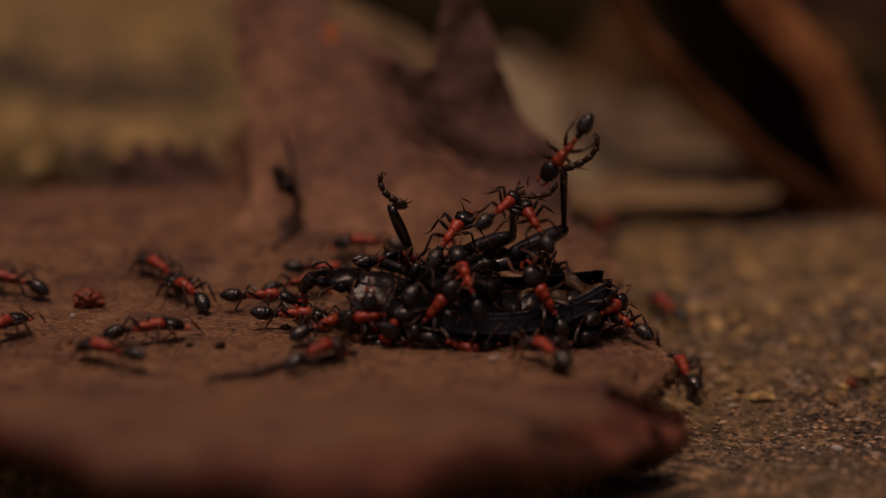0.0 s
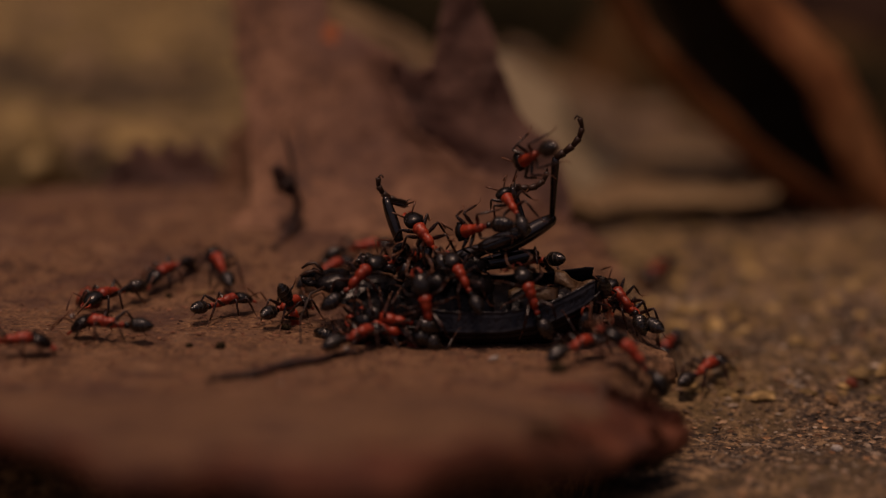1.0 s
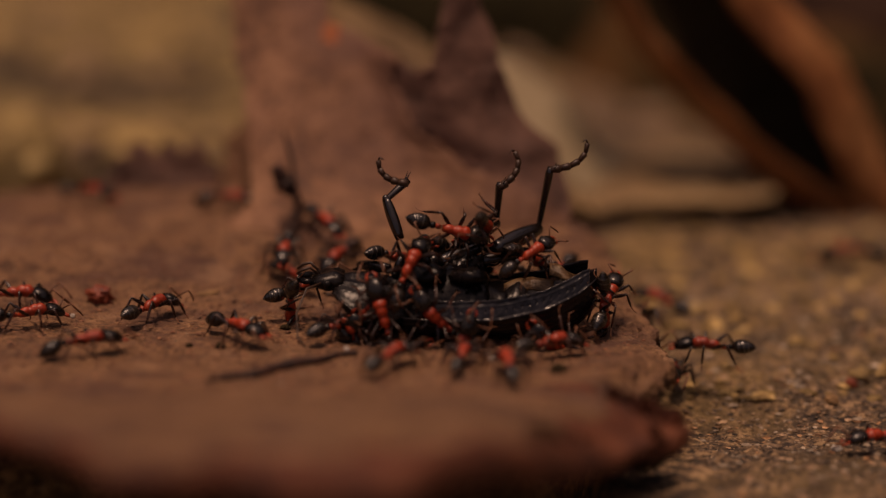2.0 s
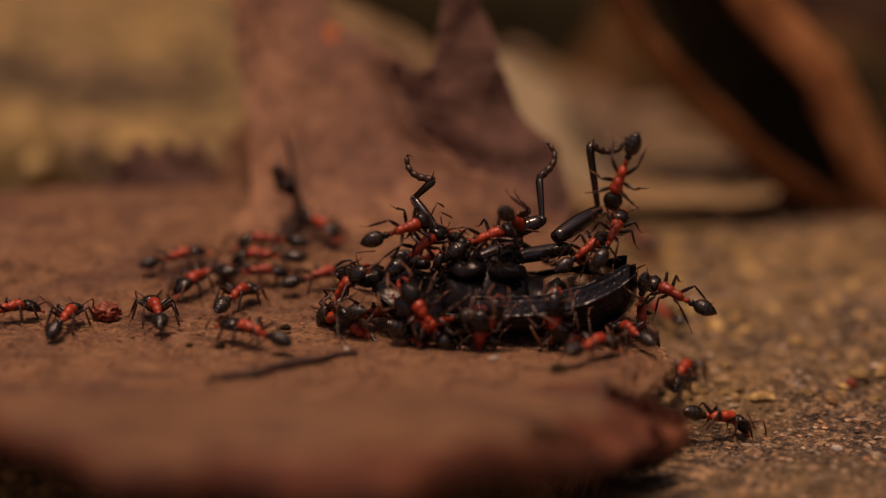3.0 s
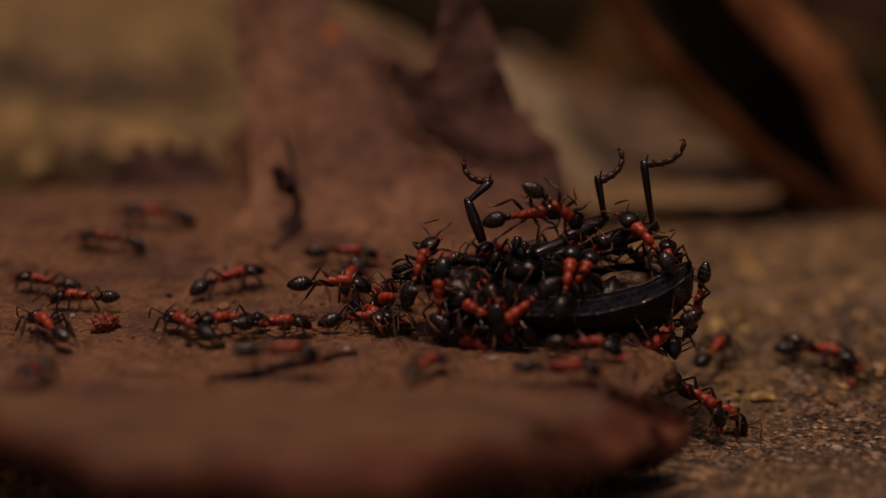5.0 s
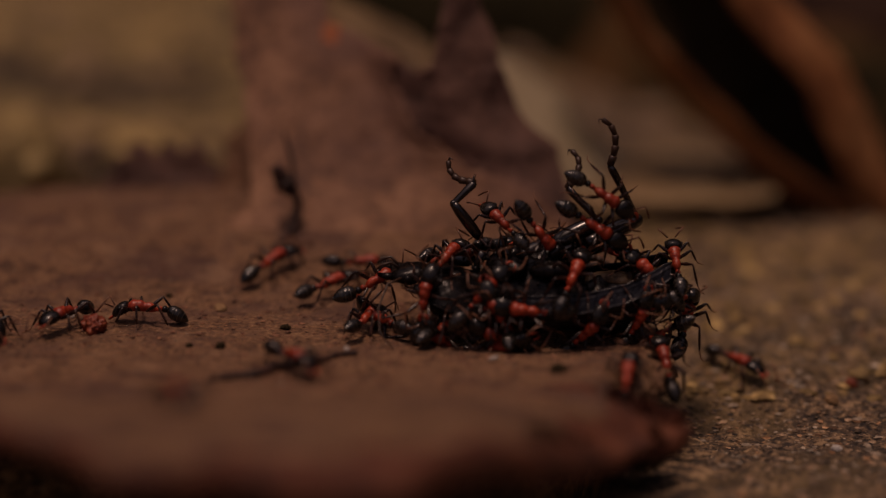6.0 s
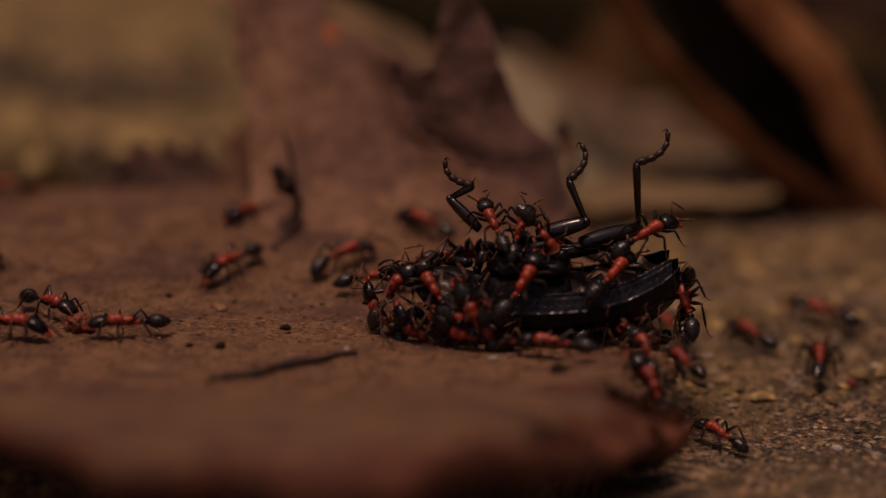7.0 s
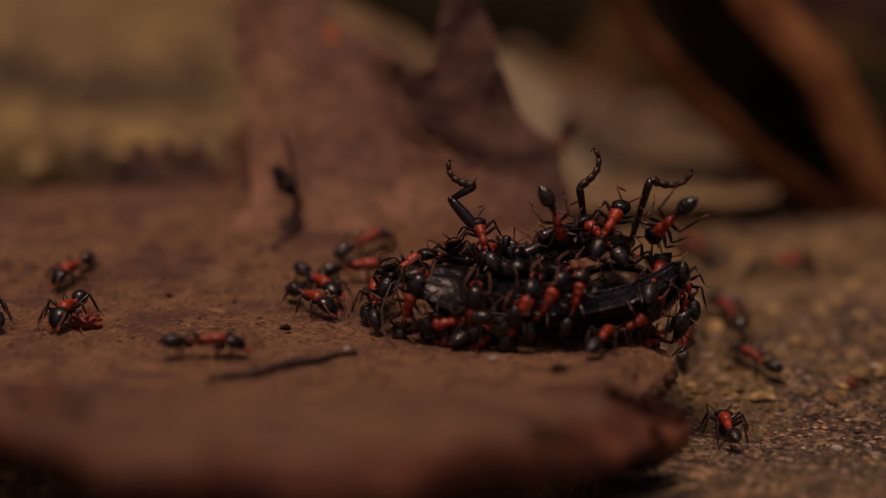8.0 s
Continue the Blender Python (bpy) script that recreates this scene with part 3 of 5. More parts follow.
        tube(bm, [(x, s * interp(x, xs, [2.2, 3.0, 3.9, 4.3, 4.15, 3.8, 3.2]), interp(x, xs, [4.5, 4.2, 3.6, 3.1, 2.8, 2.7, 2.8])) for x in (-10.9, -10.3, -9.2, -8.5, -7.8, -7.1, -6.4, -5.3, -4.2)],
             [0.08, 0.13, 0.15, 0.16, 0.16, 0.15, 0.14, 0.13, 0.10], 8, 0.8)
        part("margin", bm, BEETLE, prothorax)
    # broken stubs and clotted dirt between the hips
    for sx, sy, ln, tilt, r in ((-3.2, 0.8, 2.1, 8, 0.42), (-2.2, -0.3, 1.5, -22, 0.36), (-5.4, -1.3, 1.3, 30, 0.4)):
        bm = bmesh.new()
        tube(bm, [(sx, sy, 5.8), (sx + 0.5 * ln * math.sin(radians(tilt)), sy, 6.2 + 0.6 * ln), (sx + ln * math.sin(radians(tilt)), sy, 6.4 + ln)], [r * 0.85, r, r * 0.9], 9)
        part("leg_stub", bm, BEETLE_LEG, beetle, "broken black leg stub")
    clots = random.Random(5)
    bm = bmesh.new()
    for k in range(60):
        x = clots.uniform(-6.2, 2.6)
        y = clots.uniform(-3.0, 2.0)
        r = clots.uniform(0.10, 0.32)
        egg(bm, (x, y, rim(x) + 0.1 + 3.5 * (1 - (y / 3.9) ** 2) ** 0.6 + 0.1), (r, r, r * 0.7), 6, pose(0, 0, 0, clots.uniform(0, 90), clots.uniform(0, 90), 0))
    part("dirt_clots", bm, BEETLE, beetle, "black clotted dirt")
    # head
    bm = bmesh.new()
    hull(bm, [(-13.0, 0, 5.0, 0.9, 0.35), (-12.7, 0, 5.05, 1.3, 0.6), (-12.2, 0, 5.1, 1.55, 0.75), (-11.5, 0, 5.15, 1.75, 0.95), (-11.0, 0, 5.1, 1.6, 1.0), (-10.5, 0, 5.1, 1.7, 1.05), (-9.9, 0, 5.0, 1.6, 0.9)], 24)
    for v in bm.verts:
        v.co.z += 0.16 * fbm(v.co.x * 1.6, v.co.y * 1.6, 2.0, 3) - (0.22 * math.exp(-(v.co.y / 0.3) ** 2) if v.co.z > 5.4 else 0)
    head = part("head", bm, BEETLE, beetle)
    for s in (-1, 1):
        bm = bmesh.new()
        tube(bm, [(-12.6, s * 0.9, 5.2), (-13.4, s * 1.0, 5.2), (-14.0, s * 0.6, 5.2), (-14.2, s * 0.1, 5.2)], [0.35, 0.32, 0.2, 0.05], 8, 0.7)
        part("mandible", bm, BEETLE, head)
        bm = bmesh.new()
        tube(bm, [(-12.0, s * 1.6, 5.2), (-13.2, s * 2.6, 5.0), (-14.0, s * 4.2, 3.2), (-13.8, s * 6.0, 1.6), (-12.6, s * 7.4, 0.6)], [0.12, 0.10, 0.09, 0.08, 0.06], 7)
        part("antenna", bm, BEETLE_TARSUS, head)
        bm = bmesh.new()
        tube(bm, [(-12.3, s * 0.5, 5.8), (-13.0, s * 0.8, 6.4), (-13.7, s * 0.9, 6.2), (-14.2, s * 0.8, 5.8)], [0.12, 0.13, 0.16, 0.1], 7)
        part("palp", bm, BEETLE_TARSUS, head)
        bm = bmesh.new()
        egg(bm, (-11.4, s * 1.7, 5.1), (0.4, 0.3, 0.4))
        part("eye", bm, BEETLE, head)
    return beetle


spike = bmesh.new()
tube(spike, [(0, 0, 0), (0.43, 0, 0)], [0.05, 0.015], 5)
bmesh.ops.scale(spike, vec=(MM, MM, MM), verts=spike.verts)
SPINE = bpy.data.meshes.new("spine")
spike.to_mesh(SPINE)
spike.free()
SPINE.materials.append(BEETLE_LEG)


def leg_segments(beetle, femur, tibia, tarsus, thick):
    """Femur, tibia and tarsus, each along +x from its joint."""
    bm = bmesh.new()
    n = 8
    tube(bm, [(femur * k / n, 0, 0) for k in range(n + 1)], [thick * (0.45 + 0.62 * math.sin(math.pi * min(1, 0.12 + 0.8 * k / n)) ** 0.6) for k in range(n + 1)], 12, 0.85)
    egg(bm, (femur, 0, 0), (thick * 0.6,) * 3, 10)
    f = part("femur", bm, BEETLE_LEG, beetle)
    bm = bmesh.new()
    tube(bm, [(0, 0, 0), (tibia * 0.1, 0, 0), (tibia * 0.5, 0, 0), (tibia * 0.9, 0, 0), (tibia, 0, 0)], [0.22, 0.3, 0.36, 0.42, 0.3], 10, 0.75)
    b = part("tibia", bm, BEETLE_LEG, beetle)
    for k in range(7):
        for s in (-1, 1):
            spine = new("spine", SPINE)
            spine.parent, spine.matrix_basis = b, pose(tibia * (0.25 + 0.1 * k) * MM, 0.3 * s * MM, 0, 0, -8, 35 * s)
    for s in (-1, 1):
        spur = new("spur", SPINE)
        spur.parent, spur.matrix_basis = b, pose(tibia * 0.97 * MM, 0.15 * s * MM, 0.2 * MM, 0, -26, 14 * s) @ Matrix.Scale(1.7, 4)
    # tarsus: five beads on a curve, two claws
    bm = bmesh.new()
    x, z, a = 0.0, 0.0, radians(34)
    seg = tarsus / 5.3
    for k in range(5):
        nx, nz = x + seg * math.cos(a), z + seg * math.sin(a)
        r = 0.39 - 0.035 * k
        tube(bm, [(x, 0, z), (x + 0.6 * (nx - x), 0, z + 0.6 * (nz - z)), (x + 0.92 * (nx - x), 0, z + 0.92 * (nz - z)), (nx, 0, nz)], [r * 0.78, r * 0.95, r * 1.05, r * 0.75], 8)
        x, z = nx, nz
        a -= radians(6 + 8 * k)
    for s in (-1, 1):
        tube(bm, [(x, 0, z), (x + 0.35 * math.cos(a), 0.12 * s, z + 0.35 * math.sin(a)), (x + 0.55 * math.cos(a - 0.9), 0.2 * s, z + 0.5 * math.sin(a - 0.9))], [0.09, 0.07, 0.02], 6)
    t = part("tarsus", bm, BEETLE_TARSUS, beetle, "brown beaded foot with claws")
    return f, b, t


beetle = build_beetle()


# ---------------------------------------------------------------- ants
def build_ant():
    """A slender two-coloured ant, 8 mm long, head towards +x, standing on z = 0."""
    ant = new("ant")
    tagged(ant, "red and black ant on six dark legs", "ant", "ants swarming round the beetle")
    # a broad flattened head, notched behind, narrowing to the jaws
    bm = bmesh.new()
    hull(bm, [(1.60, 0, 1.66, 0.30, 0.24), (1.68, 0, 1.66, 0.62, 0.42), (1.85, 0, 1.65, 0.78, 0.52), (2.15, 0, 1.62, 0.85, 0.58), (2.5, 0, 1.56, 0.84, 0.57), (2.85, 0, 1.47, 0.76, 0.51), (3.15, 0, 1.36, 0.62, 0.41), (3.36, 0, 1.27, 0.44, 0.27), (3.42, 0, 1.24, 0.3, 0.15)], 18)
    head = part("head", bm, ANT_BLACK, ant)
    for s in (-1, 1):
        bm = bmesh.new()
        tube(bm, [(3.25, 0.36 * s, 1.22), (3.6, 0.42 * s, 1.08), (3.86, 0.26 * s, 0.98), (3.92, 0.05 * s, 0.96)], [0.17, 0.16, 0.12, 0.03], 7, 0.6)
        part("mandible", bm, ANT_RED, head)
        bm = bmesh.new()
        egg(bm, (2.3, 0.76 * s, 1.76), (0.24, 0.12, 0.2), 10)
        part("eye", bm, ANT_BLACK, head)
    # three humps of the thorax, narrowing towards the waist
    bm = bmesh.new()
    hull(bm, [(1.72, 0, 1.6, 0.22, 0.22), (1.58, 0, 1.64, 0.42, 0.38), (1.3, 0, 1.72, 0.62, 0.56), (1.02, 0, 1.74, 0.60, 0.56), (0.84, 0, 1.71, 0.51, 0.51), (0.72, 0, 1.73, 0.50, 0.53), (0.46, 0, 1.73, 0.50, 0.54), (0.2, 0, 1.66, 0.42, 0.47), (0.06, 0, 1.58, 0.37, 0.41),
              (-0.12, 0, 1.62, 0.41, 0.47), (-0.45, 0, 1.60, 0.41, 0.47), (-0.72, 0, 1.52, 0.34, 0.38), (-0.95, 0, 1.42, 0.21, 0.23)], 16)
    part("thorax", bm, ANT_RED, ant)
    bm = bmesh.new()
    hull(bm, [(-0.86, 0, 1.40, 0.16, 0.16), (-1.1, 0, 1.42, 0.17, 0.18), (-1.28, 0, 1.50, 0.26, 0.30), (-1.42, 0, 1.49, 0.25, 0.28), (-1.56, 0, 1.42, 0.16, 0.16)], 12)
    part("petiole", bm, ANT_RED, ant)
    bm = bmesh.new()
    hull(bm, [(-1.50, 0, 1.42, 0.14, 0.14), (-1.62, 0, 1.45, 0.28, 0.28), (-1.78, 0, 1.47, 0.34, 0.34), (-1.94, 0, 1.46, 0.30, 0.30), (-2.06, 0, 1.44, 0.20, 0.20)], 14)
    part("waist_node", bm, ANT_BLACK, ant, "round black waist node")
    # a drop-shaped tail of overlapping plates
    bm = bmesh.new()
    st = []
    for k in range(41):
        t = k / 40
        r = interp(t, [0, 0.06, 0.16, 0.3, 0.45, 0.6, 0.75, 0.88, 0.96, 1], [0.24, 0.52, 0.82, 0.98, 1.0, 0.93, 0.74, 0.46, 0.22, 0.05])
        for seam in (0.36, 0.58, 0.76, 0.9):
            # each plate overlaps the next one
            r *= 1 - 0.07 * math.exp(-max(0.0, t - seam) / 0.05) * (t >= seam)
        st.append((-1.98 - 2.3 * t, 0, 1.46 - 0.22 * t * t, max(0.04, 0.74 * r), max(0.03, 0.68 * r)))
    hull(bm, st, 18)
    gaster = part("gaster", bm, ANT_GASTER, ant, "glossy black tail with pale hairs along its plates")
    gaster.data.materials.append(ANT_HAIR)
    for poly in gaster.data.polygons:
        along = (-1.98 - poly.center.x / MM) / 2.3
        if any(0 < seam - along < 0.03 for seam in (0.36, 0.58, 0.76)) or along > 0.955:
            poly.material_index = 1
    for s in (-1, 1):
        bm = bmesh.new()
        tube(bm, [(3.05, 0.34 * s, 1.6), (3.4, 0.8 * s, 1.95), (3.7, 1.2 * s, 2.2)], [0.07, 0.08, 0.085], 6)
        tube(bm, [(3.7, 1.2 * s, 2.2), (4.15, 1.1 * s, 1.7), (4.6, 0.9 * s, 1.2), (4.9, 0.72 * s, 0.8)], [0.07, 0.08, 0.10, 0.07], 6)
        part("antenna", bm, ANT_TARSUS, ant)
    for s in (-1, 1):
        for hx, kx, fx, kz, ky, fy in ((1.25, 2.05, 2.9, 1.95, 1.35, 1.9), (0.55, 0.4, 0.25, 2.15, 1.55, 2.4), (-0.1, -1.2, -2.7, 2.35, 1.4, 2.1)):
            bm = bmesh.new()
            hip = (hx, 0.3 * s, 1.3)
            knee = (kx, ky * s, kz)
            shin = (kx + 0.72 * (fx - kx), (ky + 0.62 * (fy - ky)) * s, 0.55)
            toe = (fx, fy * s, 0.04)
            tip = (fx + 0.25 * (1 if fx > 0.52 else -1), (fy + 0.35) * s, 0.03)
            along = lambda p, q, k: [i + k * (j - i) for i, j in zip(p, q)]
            tube(bm, [hip, along(hip, knee, 0.12), along(hip, knee, 0.5), along(hip, knee, 0.9), knee], [0.10, 0.14, 0.19, 0.125, 0.09], 8)
            tube(bm, [knee, along(knee, shin, 0.2), along(knee, shin, 0.7), shin], [0.08, 0.11, 0.125, 0.075], 8)
            first = len(bm.faces)
            tube(bm, [shin, along(shin, toe, 0.5), toe, tip], [0.06, 0.055, 0.05, 0.03], 6)
            leg = part("leg", bm, ANT_LEG, ant)
            leg.data.materials.append(ANT_TARSUS)
            for poly in leg.data.polygons:
                if poly.index >= first:
                    poly.material_index = 1
    return ant


# ---------------------------------------------------------------- smaller bark pieces and litter
def surface(x, y):
    """Height of whatever an ant stands on."""
    edge = interp(y, EDGE_Y, EDGE_X)
    k = ease(x, edge - 1.5, edge + 3.0)
    if y > 43:
        k = 1.0
    return (bark_z(x, y) - edge_drop(limit((x + 80) / (edge + 80)), y)) * (1 - k) + (max(soil_z(x, y), mound_z(x, y)) if k > 0 else 0) * k


def chip(name, label, at, size, turn, mat, seed, category="bark"):
    """A broken flat chip with ragged outline, standing or lying."""
    def point(u, v):
        x = (u - 0.5) * size[0] * (1 - 0.25 * v) + 0.12 * size[0] * fbm(u * 3, v * 3, seed, 3)
        z = v * size[1] * (1 - 0.5 * abs(fbm(u * 4, seed, 0.4, 3)))
        return (x, 0.08 * size[0] * math.sin(u * 3.1) + 0.05 * size[0] * fbm(u * 5, v * 5, seed + 2, 3), z)
    ob = sheet_mesh(name, point, 18, 14, size[2], mat)
    ob.matrix_basis = pose(at[0] * MM, at[1] * MM, at[2] * MM, *turn)
    return tagged(ob, label, category)


chip("bark_chip", "broad purple-brown bark chip standing on the slab", (-28.8, 38.0, 1.9), (11.0, 6.0, 1.4), (-30, 0, 3), BARK_PURPLE, 1.3)
chip("bark_chip", "narrow upright splinter of purple-brown bark", (-22.0, 40.0, 1.9), (2.6, 7.2, 0.7), (-25, 6, -14), BARK_FLAKE, 4.1)
chip("bark_chip", "jagged bark splinter leaning beside the flake", (-17.9, 36.1, 2.4), (4.5, 6.0, 0.7), (-20, 0, 18), BARK, 6.6)
chip("bark_chip", "small dark bark chip lying at the slab's far edge", (-39.0, 66, -4.5), (7, 4.5, 0.8), (-60, 0, 2), DARK_WOOD_AND_HOLLOW, 8.2)
chip("bark_chip", "dark knot of bark jutting from the standing flake", (3.0, 28.0, 2.9), (4.6, 3.4, 1.0), (-40, 24, 10), DARK_WOOD_AND_HOLLOW, 9.4)




def stick(name, label, pts, radii, mat, category, rough=0.3, seed=1.0):
    bm = bmesh.new()
    fine, rad = [], []
    n = 8
    for k in range((len(pts) - 1) * n + 1):
        i, t = min(k // n, len(pts) - 2), k / n - min(k // n, len(pts) - 2)
        p = [Vector(pts[max(0, i - 1)]), Vector(pts[i]), Vector(pts[i + 1]), Vector(pts[min(len(pts) - 1, i + 2)])]
        q = 0.5 * ((2 * p[1]) + (p[2] - p[0]) * t + (2 * p[0] - 5 * p[1] + 4 * p[2] - p[3]) * t * t + (3 * p[1] - p[0] - 3 * p[2] + p[3]) * t ** 3)
        r = radii[i] * (1 - t) + radii[i + 1] * t
        fine.append(q)
        rad.append(r * (1 + rough * fbm(k * 0.4, seed, 0, 3)))
    tube(bm, fine, rad, 9)
    return tagged(part(name, bm, mat), label, category)


stick("twig", "ragged dark splinter of wood sunk in the bark",
      [(x, y, surface(x, y) + 0.26) for x, y in ((-19.9, -17.2), (-17.9, -15.9), (-16.0, -15.5), (-14.2, -13.4), (-12.3, -12.2), (-10.4, -11.2), (-9.0, -9.2), (-7.5, -8.6))],
      [0.12, 0.36, 0.46, 0.5, 0.46, 0.36, 0.22, 0.28], TWIG, "twig", rough=0.6)
stick("tendril", "dark curled plant tendril rising from the bark",
      [(-16.4, 16.8, surface(-16.4, 16.8)), (-14.9, 19.5, 3.0), (-14.1, 21.0, 4.6), (-14.2, 21.2, 6.2), (-15.3, 21.3, 7.5), (-16.1, 21.2, 9.2)], [0.2, 0.34, 0.42, 0.46, 0.95, 0.6], TWIG, "tendril", rough=0.6)
stick("tendril", "faint side sprig of the dark tendril",
      [(-14.2, 21.6, 5.9), (-14.7, 23.2, 9.3), (-15.5, 24.4, 12.0)], [0.25, 0.25, 0.12], TWIG, "tendril", seed=3.0)

def crumb(name, label, at, r, mat, category, seed, lumpy=0.35):
    bm = bmesh.new()
    bmesh.ops.create_icosphere(bm, subdivisions=4, radius=1)
    for v in bm.verts:
        d = 1 + 0.35 * fbm(v.co.x * 1.7 + seed, v.co.y * 1.7, v.co.z * 1.7, 4) + lumpy * fbm(v.co.x * 4.5, v.co.y * 4.5 + seed, v.co.z * 4.5, 3)
        v.co = Vector((v.co.x * r[0] * d, v.co.y * r[1] * d, v.co.z * r[2] * d))
    ob = part(name, bm, mat)
    ob.matrix_basis = pose(at[0] * MM, at[1] * MM, (surface(at[0], at[1]) + r[2] * 0.7 + at[2]) * MM, 0, 0, seed * 50)
    return tagged(ob, label, category)


crumb("bark_chip", "dark broken lump of bark at the slab corner", (17.4, -15.6, 0.6), (2.6, 1.8, 2.3), DARK_WOOD_AND_HOLLOW, "bark", 11.5)
crumb("clod", "rounded ochre clod of soil beyond the slab", (-48.0, 58, 0.5), (6.0, 4.5, 5.6), CLOD, "soil", 7.7)
red_crumb = crumb("crumb", "small crumbly red-brown fragment carried by the ants", (-32.2, 5.5, 0), (1.25, 1.0, 0.85), RED_CRUMB, "crumb", 1.0, 0.5)
chaff = crumb("chaff", "thin straw-coloured flake of chaff on the bark", (-20.8, 4.6, 0), (1.15, 0.5, 0.14), STRAW, "chaff", 3.0)
crumb("crumb", "tiny dark crumb of bark", (-14.1, -1.5, 0), (0.42, 0.35, 0.25), DARK_WOOD_AND_HOLLOW, "crumb", 4.0)
crumb("crumb", "tiny dark crumb of bark", (-19.5, -7.0, 0), (0.42, 0.4, 0.3), DARK_WOOD_AND_HOLLOW, "crumb", 5.0)
crumb("crumb", "tiny dark crumb of bark", (-22.3, -6.6, 0), (0.25, 0.3, 0.2), DARK_WOOD_AND_HOLLOW, "crumb", 6.0)
crumb("crumb", "small dark crumb of bark beside the beetle", (-3.6, -0.8, 0), (0.75, 0.6, 0.5), DARK_WOOD_AND_HOLLOW, "crumb", 7.0)
crumb("crumb", "tiny dark crumb of bark", (9.9, -13.0, 0), (0.7, 0.6, 0.35), DARK_WOOD_AND_HOLLOW, "crumb", 8.0)
crumb("crumb", "tiny dark crumb of bark", (-25.4, 7.6, 0), (0.35, 0.3, 0.2), DARK_WOOD_AND_HOLLOW, "crumb", 9.0)
crumb("grit", "tiny white grain of grit on the bark", (-33.6, 1.8, 0), (0.22, 0.22, 0.2), WHITE_GRAIN, "grit", 2.0)
crumb("grit", "small white grain of grit on the twig", (-8.4, -8.3, 0.4), (0.28, 0.22, 0.14), WHITE_GRAIN, "grit", 2.4)
crumb("grit", "white grain of grit on the soil", (34.8, -7.6, 0), (0.45, 0.35, 0.3), WHITE_GRAIN, "grit", 3.4)
crumb("grit", "pale splinter of grit lying on the bark", (4.4, -9.3, 0.0), (0.5, 0.2, 0.15), WHITE_GRAIN, "grit", 4.4)
crumb("grit", "pale grain of grit on the soil", (35.8, 3.5, 0), (0.7, 0.6, 0.35), STRAW, "grit", 5.4)
crumb("crumb", "small red fragment lying on the soil", (38.0, 6.5, 0), (0.6, 0.5, 0.42), RED_CRUMB, "crumb", 6.4)


def scatter(name, label, category, count, area, sizes, mat, rng, on=None, flat=0.6):
    """Many small uneven grains in one mesh."""
    t = (1 + 5 ** 0.5) / 2
    base = np.array([(-1, t, 0), (1, t, 0), (-1, -t, 0), (1, -t, 0), (0, -1, t), (0, 1, t), (0, -1, -t), (0, 1, -t), (t, 0, -1), (t, 0, 1), (-t, 0, -1), (-t, 0, 1)]) / 1.9
    tri = [(0, 11, 5), (0, 5, 1), (0, 1, 7), (0, 7, 10), (0, 10, 11), (1, 5, 9), (5, 11, 4), (11, 10, 2), (10, 7, 6), (7, 1, 8),
           (3, 9, 4), (3, 4, 2), (3, 2, 6), (3, 6, 8), (3, 8, 9), (4, 9, 5), (2, 4, 11), (6, 2, 10), (8, 6, 7), (9, 8, 1)]
    verts, faces = [], []
    for k in range(count):
        x, y = rng.uniform(area[0], area[1]), rng.uniform(area[2], area[3])
        if on and not on(x, y):
            continue
        r = sizes[0] * (sizes[1] / sizes[0]) ** (rng.random() ** 2.2)
        s = np.array([rng.uniform(0.7, 1.4), rng.uniform(0.7, 1.3), rng.uniform(0.6, 1.0) * flat]) * r
        a = rng.uniform(0, 6.28)
        c, d = math.cos(a), math.sin(a)
        p = base * np.array([[rng.uniform(0.75, 1.25)] for i in range(12)]) * s
        z = surface(x, y) + s[2] * 0.35
        o = len(verts)
        for q in p:
            verts.append(((x + c * q[0] - d * q[1]) * MM, (y + d * q[0] + c * q[1]) * MM, (z + q[2]) * MM))
        faces += [(i + o, j + o, m + o) for i, j, m in tri]
    me = bpy.data.meshes.new(name)
    me.from_pydata(verts, [], faces)
    me.update()
    me.materials.append(mat)
    tagged(new(name, me), label, category, kind="stuff")


rng = random.Random(7)


def off_slab(x, y):
    return x > max(interp(y, EDGE_Y, EDGE_X) + 2.5, 23.5 if y < -12 else 0)


scatter("soil_crumbs", "ochre and grey soil crumbs and sand grains", "soil", 14000, (12, 52, -38, 40), (0.06, 0.45), GRAVEL, rng,
        on=off_slab, flat=0.28)
scatter("bark_flecks", "small orange and tan bark flecks on the soil", "bark", 1500, (13, 52, -30, 45), (0.09, 0.5), FLAKES, rng,
        on=off_slab, flat=0.13)
scatter("soil_pebbles", "larger ochre soil clods far behind the bark", "soil", 900, (-75, 75, 54, 170), (0.5, 3.2), GRAVEL, rng, flat=0.5)
scatter("bark_dust", "fine brown dust and fibres on the bark", "dust", 8000, (-46, 18, -22, 40), (0.05, 0.30), GRAVEL_DARK, rng, flat=0.5)
# pale grit; its light colour also stands in for glints on wet grains
scatter("grit_specks", "scattered pale grains for grit and for glints of wet soil", "grit", 800, (-44, 50, -32, 34), (0.04, 0.15), PALE_CRUMB, rng, flat=0.7)


scatter("pale_crumbs", "pale grey-brown crumbs of soil and shell", "soil", 2600, (13, 52, -32, 36), (0.07, 0.5), PALE_CRUMB, rng,
        on=off_slab, flat=0.35)
scatter("lichen_crumbs", "golden ochre lichen crumbs on the soil", "lichen", 2600, (17, 62, 4, 50), (0.12, 1.1), LICHEN_BITS, rng,
        on=lambda x, y: x > interp(y, EDGE_Y, EDGE_X) + 2 and fbm(x / 9, y / 9, 2.7, 3) > -0.1, flat=0.4)


